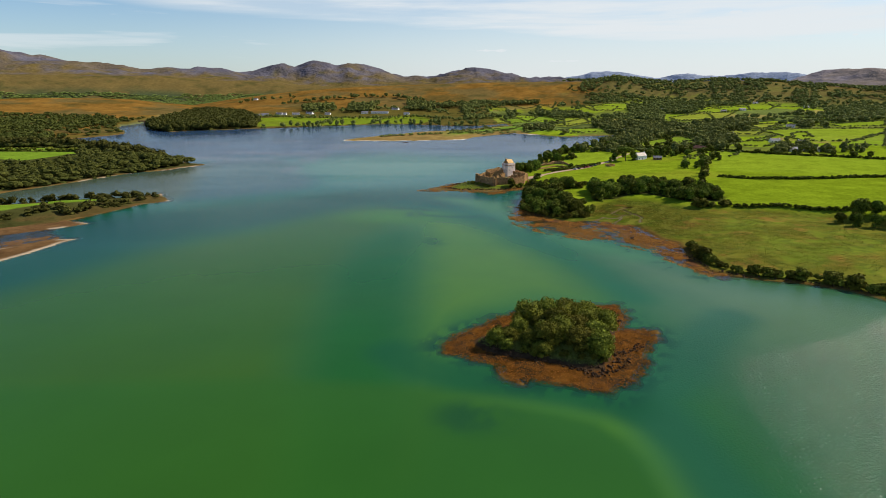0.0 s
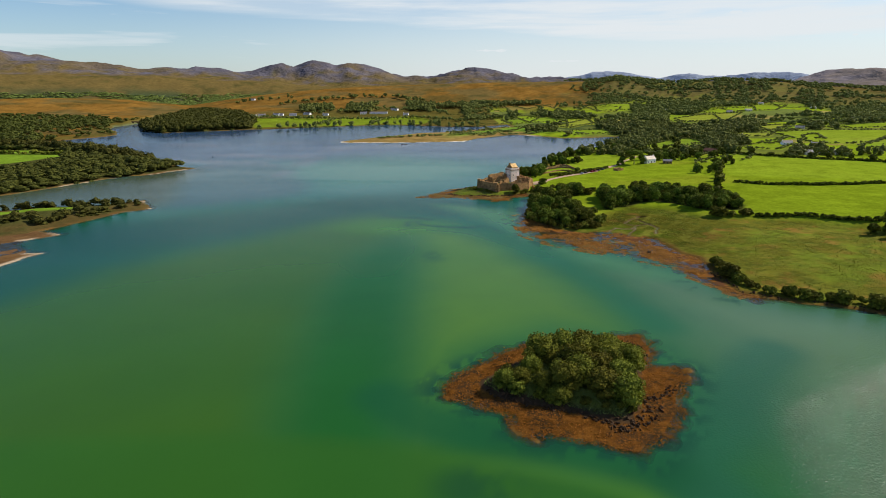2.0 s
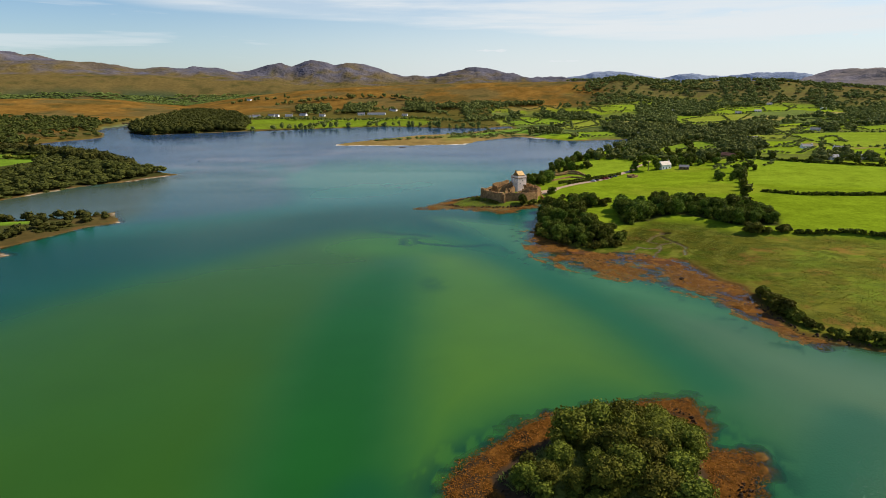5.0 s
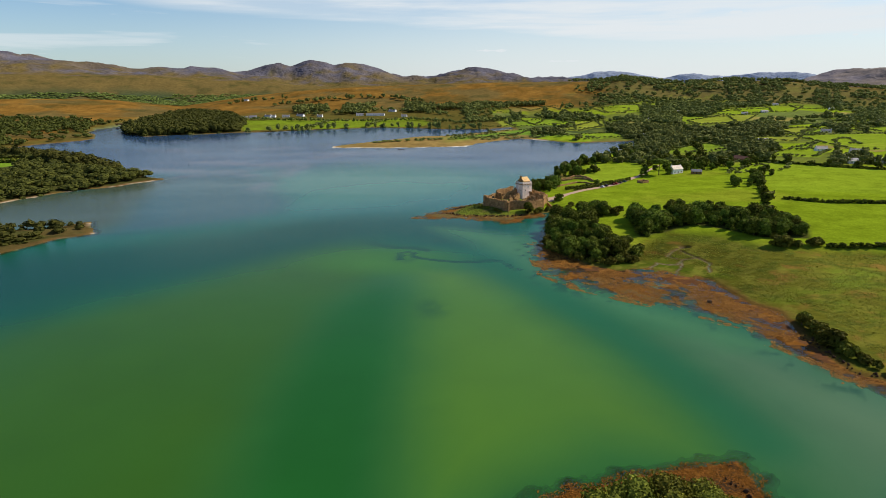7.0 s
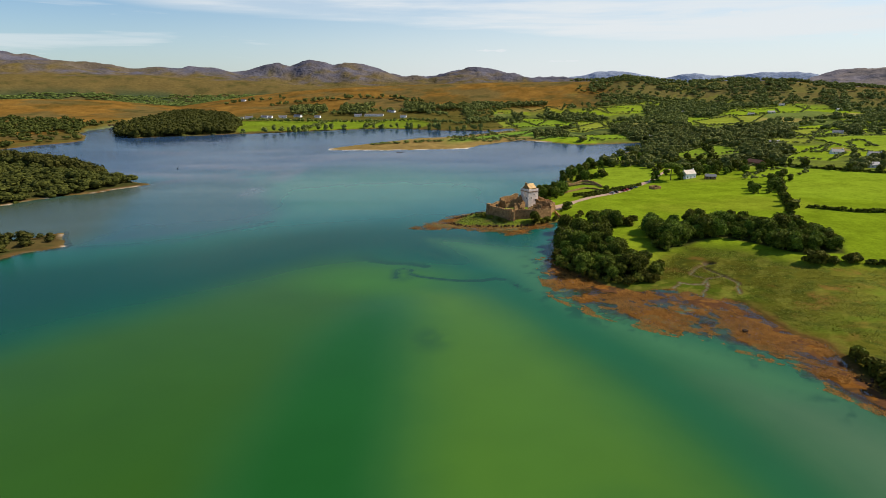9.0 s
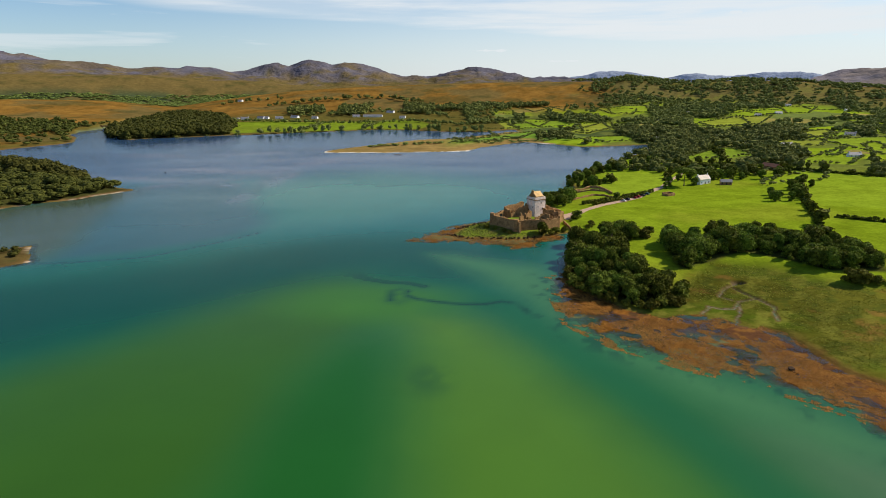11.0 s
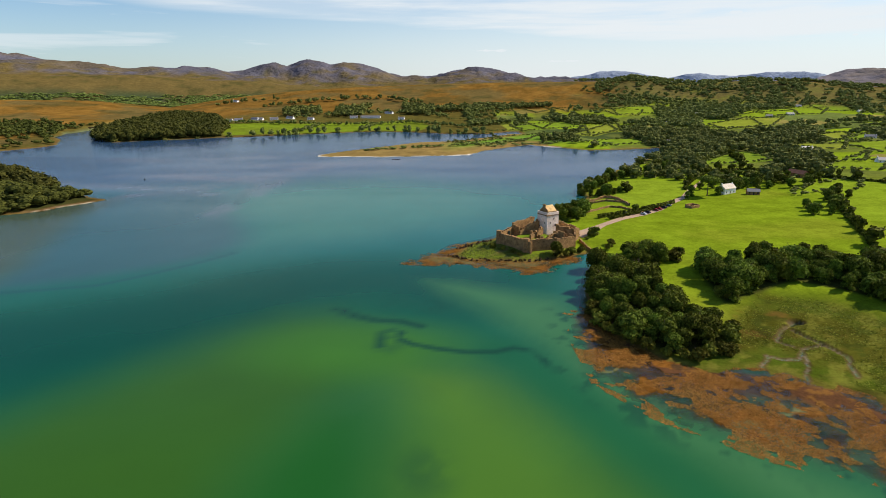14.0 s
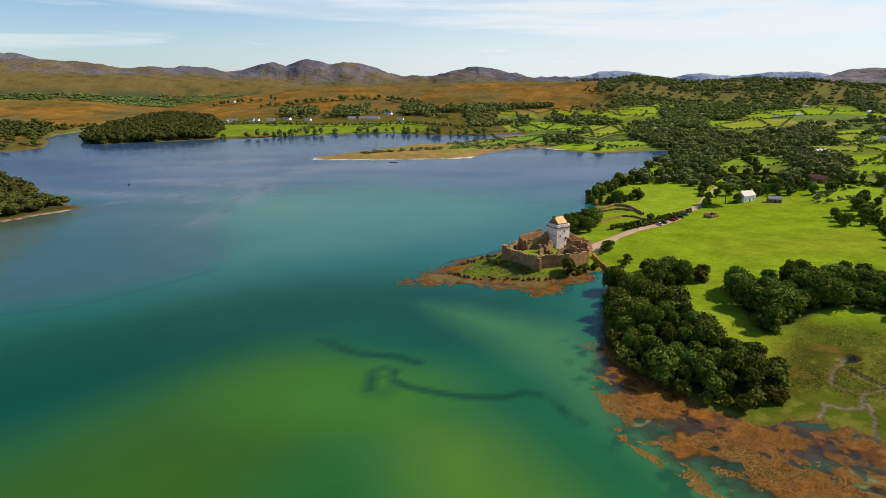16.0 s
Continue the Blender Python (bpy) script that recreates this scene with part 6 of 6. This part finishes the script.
def rock_bank(name, label, P, lo, hi):
    P = np.array(P)
    zs = heights(P)
    ob = thing(name, label, "rocks", (float(P[0][0]), float(P[0][1]), float(zs[0])))
    for (x, y), z in zip(P, zs):
        r = new("rock", ROCKS[rng.integers(5)])
        r.parent = ob
        k = rng.uniform(lo, hi) ** 1.0
        r.matrix_parent_inverse = ob.matrix_world.inverted()
        r.matrix_basis = Matrix.LocRotScale((x, y, z + 0.12 * k), Euler(rng.uniform(-0.5, 6, 3)), (k * rng.uniform(0.8, 1.5), k, k * rng.uniform(0.7, 1.1)))


front = np.concatenate([along([(14, 188), (19, 182), (27, 179.5), (35, 176)], 0.22, 1.7), along([(35, 176), (42, 171), (48, 166)], 0.3, 1.0)])
right = np.concatenate([along([(46, 167), (51, 169), (56, 173), (60, 178)], 0.22, 2.6), along([(58, 180), (64, 184), (70, 190)], 0.3, 1.3), along([(64, 205), (68, 214), (66, 222)], 0.6, 1.5)])
rock_bank("rock_bank", "dark brown boulders heaped along the islet's front", front, 0.4, 1.35)
rock_bank("rock_bank", "dark boulders tumbled over the islet's brown wrack", right, 0.4, 1.4)
rock_bank("rock_bank", "brown boulders at the castle's rocky point", np.concatenate([along([(4, 516), (12, 509), (22, 508)], 0.9, 1.6), along([(10, 530), (16, 536), (22, 540), (28, 541)], 0.6, 2.0), along([(22, 507), (36, 505), (47, 505), (58, 510)], 1.3, 1.0)]), 0.7, 2.0)
rock_bank("rock_bank", "dark shore rocks below the rough bank", along([(131, 302), (131, 276), (140, 266), (150, 261), (166, 255), (180, 245), (192, 234)], 1.0, 1.6), 0.5, 1.4)
bould = new("boulder", ROCKS[1])
bould.matrix_world = Matrix.LocRotScale((112.2, 337.5, 0.3), None, (2.6, 2.2, 2.2))
tagged(bould, "lone dark boulder standing in the weedy shallows", "boulder")
reef = new("boulder", ROCKS[2])
reef.matrix_world = Matrix.LocRotScale((-57, 947, 0.2), None, (13, 4, 1.6))
tagged(reef, "low dark skerry off the sandy spit", "boulder")

# ---------------------------------------------------------------- grass tufts and wrack
def tufts(name, label, P, size, mat, blades=3, lean=0.35):
    n = len(P)
    z = heights(P)
    V = []
    for k in range(blades):
        a = rng.uniform(0, 6.28, n)
        w = size * rng.uniform(0.5, 1.0, n)
        h = size * rng.uniform(0.6, 1.2, n)
        ox, oy = rng.normal(0, size * 0.4, n), rng.normal(0, size * 0.4, n)
        lx, ly = rng.normal(0, lean, n) * h, rng.normal(0, lean, n) * h
        cx, cy = P[:, 0] + ox, P[:, 1] + oy
        dx, dy = np.cos(a) * w * 0.5, np.sin(a) * w * 0.5
        V.append(np.stack([np.stack([cx - dx, cy - dy, z - 0.05], 1), np.stack([cx + dx, cy + dy, z - 0.05], 1),
                           np.stack([cx + dx * 0.5 + lx, cy + dy * 0.5 + ly, z + h], 1), np.stack([cx - dx * 0.5 + lx, cy - dy * 0.5 + ly, z + h], 1)], 1))
    V = np.concatenate(V).reshape(-1, 3)
    return tagged(new(name, raw_mesh(name, V, np.arange(len(V)).reshape(-1, 4), [mat])), label, "grass", kind="stuff")


P = fill(SALTING[1:], 1.05, 1.0)
zz, ss, _, _, _ = ground(P[:, 0], P[:, 1])
ok = (ss["main"] > 4) & (fbm(P[:, 0], P[:, 1], 11, 171) > 0.42) & (zz > 0.45)
PM = P[ok]


def tussocks(name, label, P, size, mat, lift):
    base = np.column_stack([P, heights(P) + lift * rng.uniform(0.3, 1.2, len(P))])
    V, Fq = leaf_quads(base, np.tile(np.array((0.0, 0.0, 1.1)), (len(P), 1)), size)
    return tagged(new(name, raw_mesh(name, V, Fq, [mat])), label, "grass", kind="stuff")


tussocks("rough_grass", "tall yellow-green rushes and rough grass", np.concatenate([PM + rng.normal(0, 0.6, PM.shape) for _ in range(2)]), 0.40, M_REED, 0.10)
P = fill(MOUND, 0.8, 1.0, 0.5)
tufts("islet_grass", "long olive grass on the islet's mound", P, 0.5, M_TURF, 3, 0.8)
P = fill([(8, 512), (12, 534), (30, 550), (32, 532), (47, 512), (70, 522), (84, 520), (60, 510), (40, 505), (20, 508)], 1.0, 0.8)
P = P[ground(P[:, 0], P[:, 1])[1]["main"] > 3.5]
tufts("knoll_grass", "rough green grass round the castle knoll", P, 0.45, M_TURF, 3, 0.9)

def weed_isles(P, ss):
    """Rafts of wrack with lanes of open water between them, closest together near the shore."""
    x, y = P[:, 0], P[:, 1]
    raft = 0.62 * fbm(x + 0.5 * y, 0.8 * y - 0.3 * x, 13, 181, 4) + 0.38 * fbm(x + 0.4 * y, y, 3.2, 183, 3)
    return (raft > 0.532 - 0.035 * smooth(-4, 8, inside(WRACK, x, y, 30))) & (ss["shoal"] > 0.12)


P = fill(WRACK, 0.36, 1.0, -6)
zz, ss, _, _, ll = ground(P[:, 0], P[:, 1])
P2 = fill(CASTLE_WRACK, 0.5, 1.0, -2)
z2, s2, _, _, l2 = ground(P2[:, 0], P2[:, 1])
P3 = fill(ISLE, 0.45, 0.8, -3)
z3, s3, _, _, l3 = ground(P3[:, 0], P3[:, 1])
sel = np.concatenate([P[weed_isles(P, ss) & (ss["main"] < 0.5)], P2[(z2 > -0.38) & (s2["main"] < 1.5)]])
sel_isle = P3[(z3 > -0.35) & (s3["mound"] < -1.5) & (rng.uniform(0, 1, len(P3)) < 0.75)]


def fronds(name, label, P, size, mat):
    """Limp fronds of seaweed, lying nearly flat."""
    n = len(P)
    z = np.maximum(heights(P), -0.06) + 0.07
    base = np.column_stack([P, z])
    N0 = np.tile(np.array((0.0, 0.0, 1.0)), (n, 1)) * 2.8
    V, F = leaf_quads(base, N0, size, 0.32)
    return tagged(new(name, raw_mesh(name, V, F, [mat])), label, "seaweed", kind="stuff")


fronds("seaweed", "orange-brown wrack lying on shoals and shore rocks", sel, 0.62, M_WRACK)
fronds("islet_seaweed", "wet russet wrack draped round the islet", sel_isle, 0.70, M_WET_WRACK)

# ---------------------------------------------------------------- bridge and buoy
bridge = thing("stone_bridge", "old grey stone arched road bridge over the river mouth", "bridge", (-712, 1482, 0), 8)
bm = bmesh.new()
block(bm, -48, 48, -3.2, 3.2, 4.6, 5.4, bevel=0.05)
part("deck", bm, M_STONE, bridge)
for side_y in (-3.0, 3.0):
    bm = bmesh.new()
    block(bm, -48, 48, side_y - 0.25, side_y + 0.25, 5.4, 6.5, bevel=0.05)
    part("parapet", bm, M_STONE, bridge)
for k in range(-3, 4):
    bm = bmesh.new()
    block(bm, k * 15 - 1.6, k * 15 + 1.6, -3.1, 3.1, -1.5, 4.6, bevel=0.1)
    part("pier", bm, M_STONE, bridge)
for k in range(-3, 3):
    bm = bmesh.new()
    arch = [(k * 15 + 7.5 + 5.9 * math.cos(a), 1.2 + 3.0 * math.sin(a)) for a in np.linspace(math.pi, 0, 9)]
    prism(bm, [(k * 15 + 1.6, 4.6), (k * 15 + 1.6, 1.2)] + arch + [(k * 15 + 13.4, 1.2), (k * 15 + 13.4, 4.6)], 6.0)
    bmesh.ops.recalc_face_normals(bm, faces=bm.faces)
    part("arch", bm, M_STONE, bridge)
buoy = thing("buoy", "small dark mooring buoy afloat on calm water", "buoy", (-293, 791, 0))
bm = bmesh.new()
bmesh.ops.create_icosphere(bm, subdivisions=2, radius=0.9)
for v in bm.verts:
    v.co.z = v.co.z * 0.75 + 0.2
part("float", bm, M_TYRE, buoy)
bm = bmesh.new()
bmesh.ops.create_cone(bm, cap_ends=True, segments=8, radius1=0.18, radius2=0.1, depth=1.2)
bmesh.ops.translate(bm, vec=(0, 0, 1.3), verts=bm.verts)
part("top_mark", bm, M_TYRE, buoy)
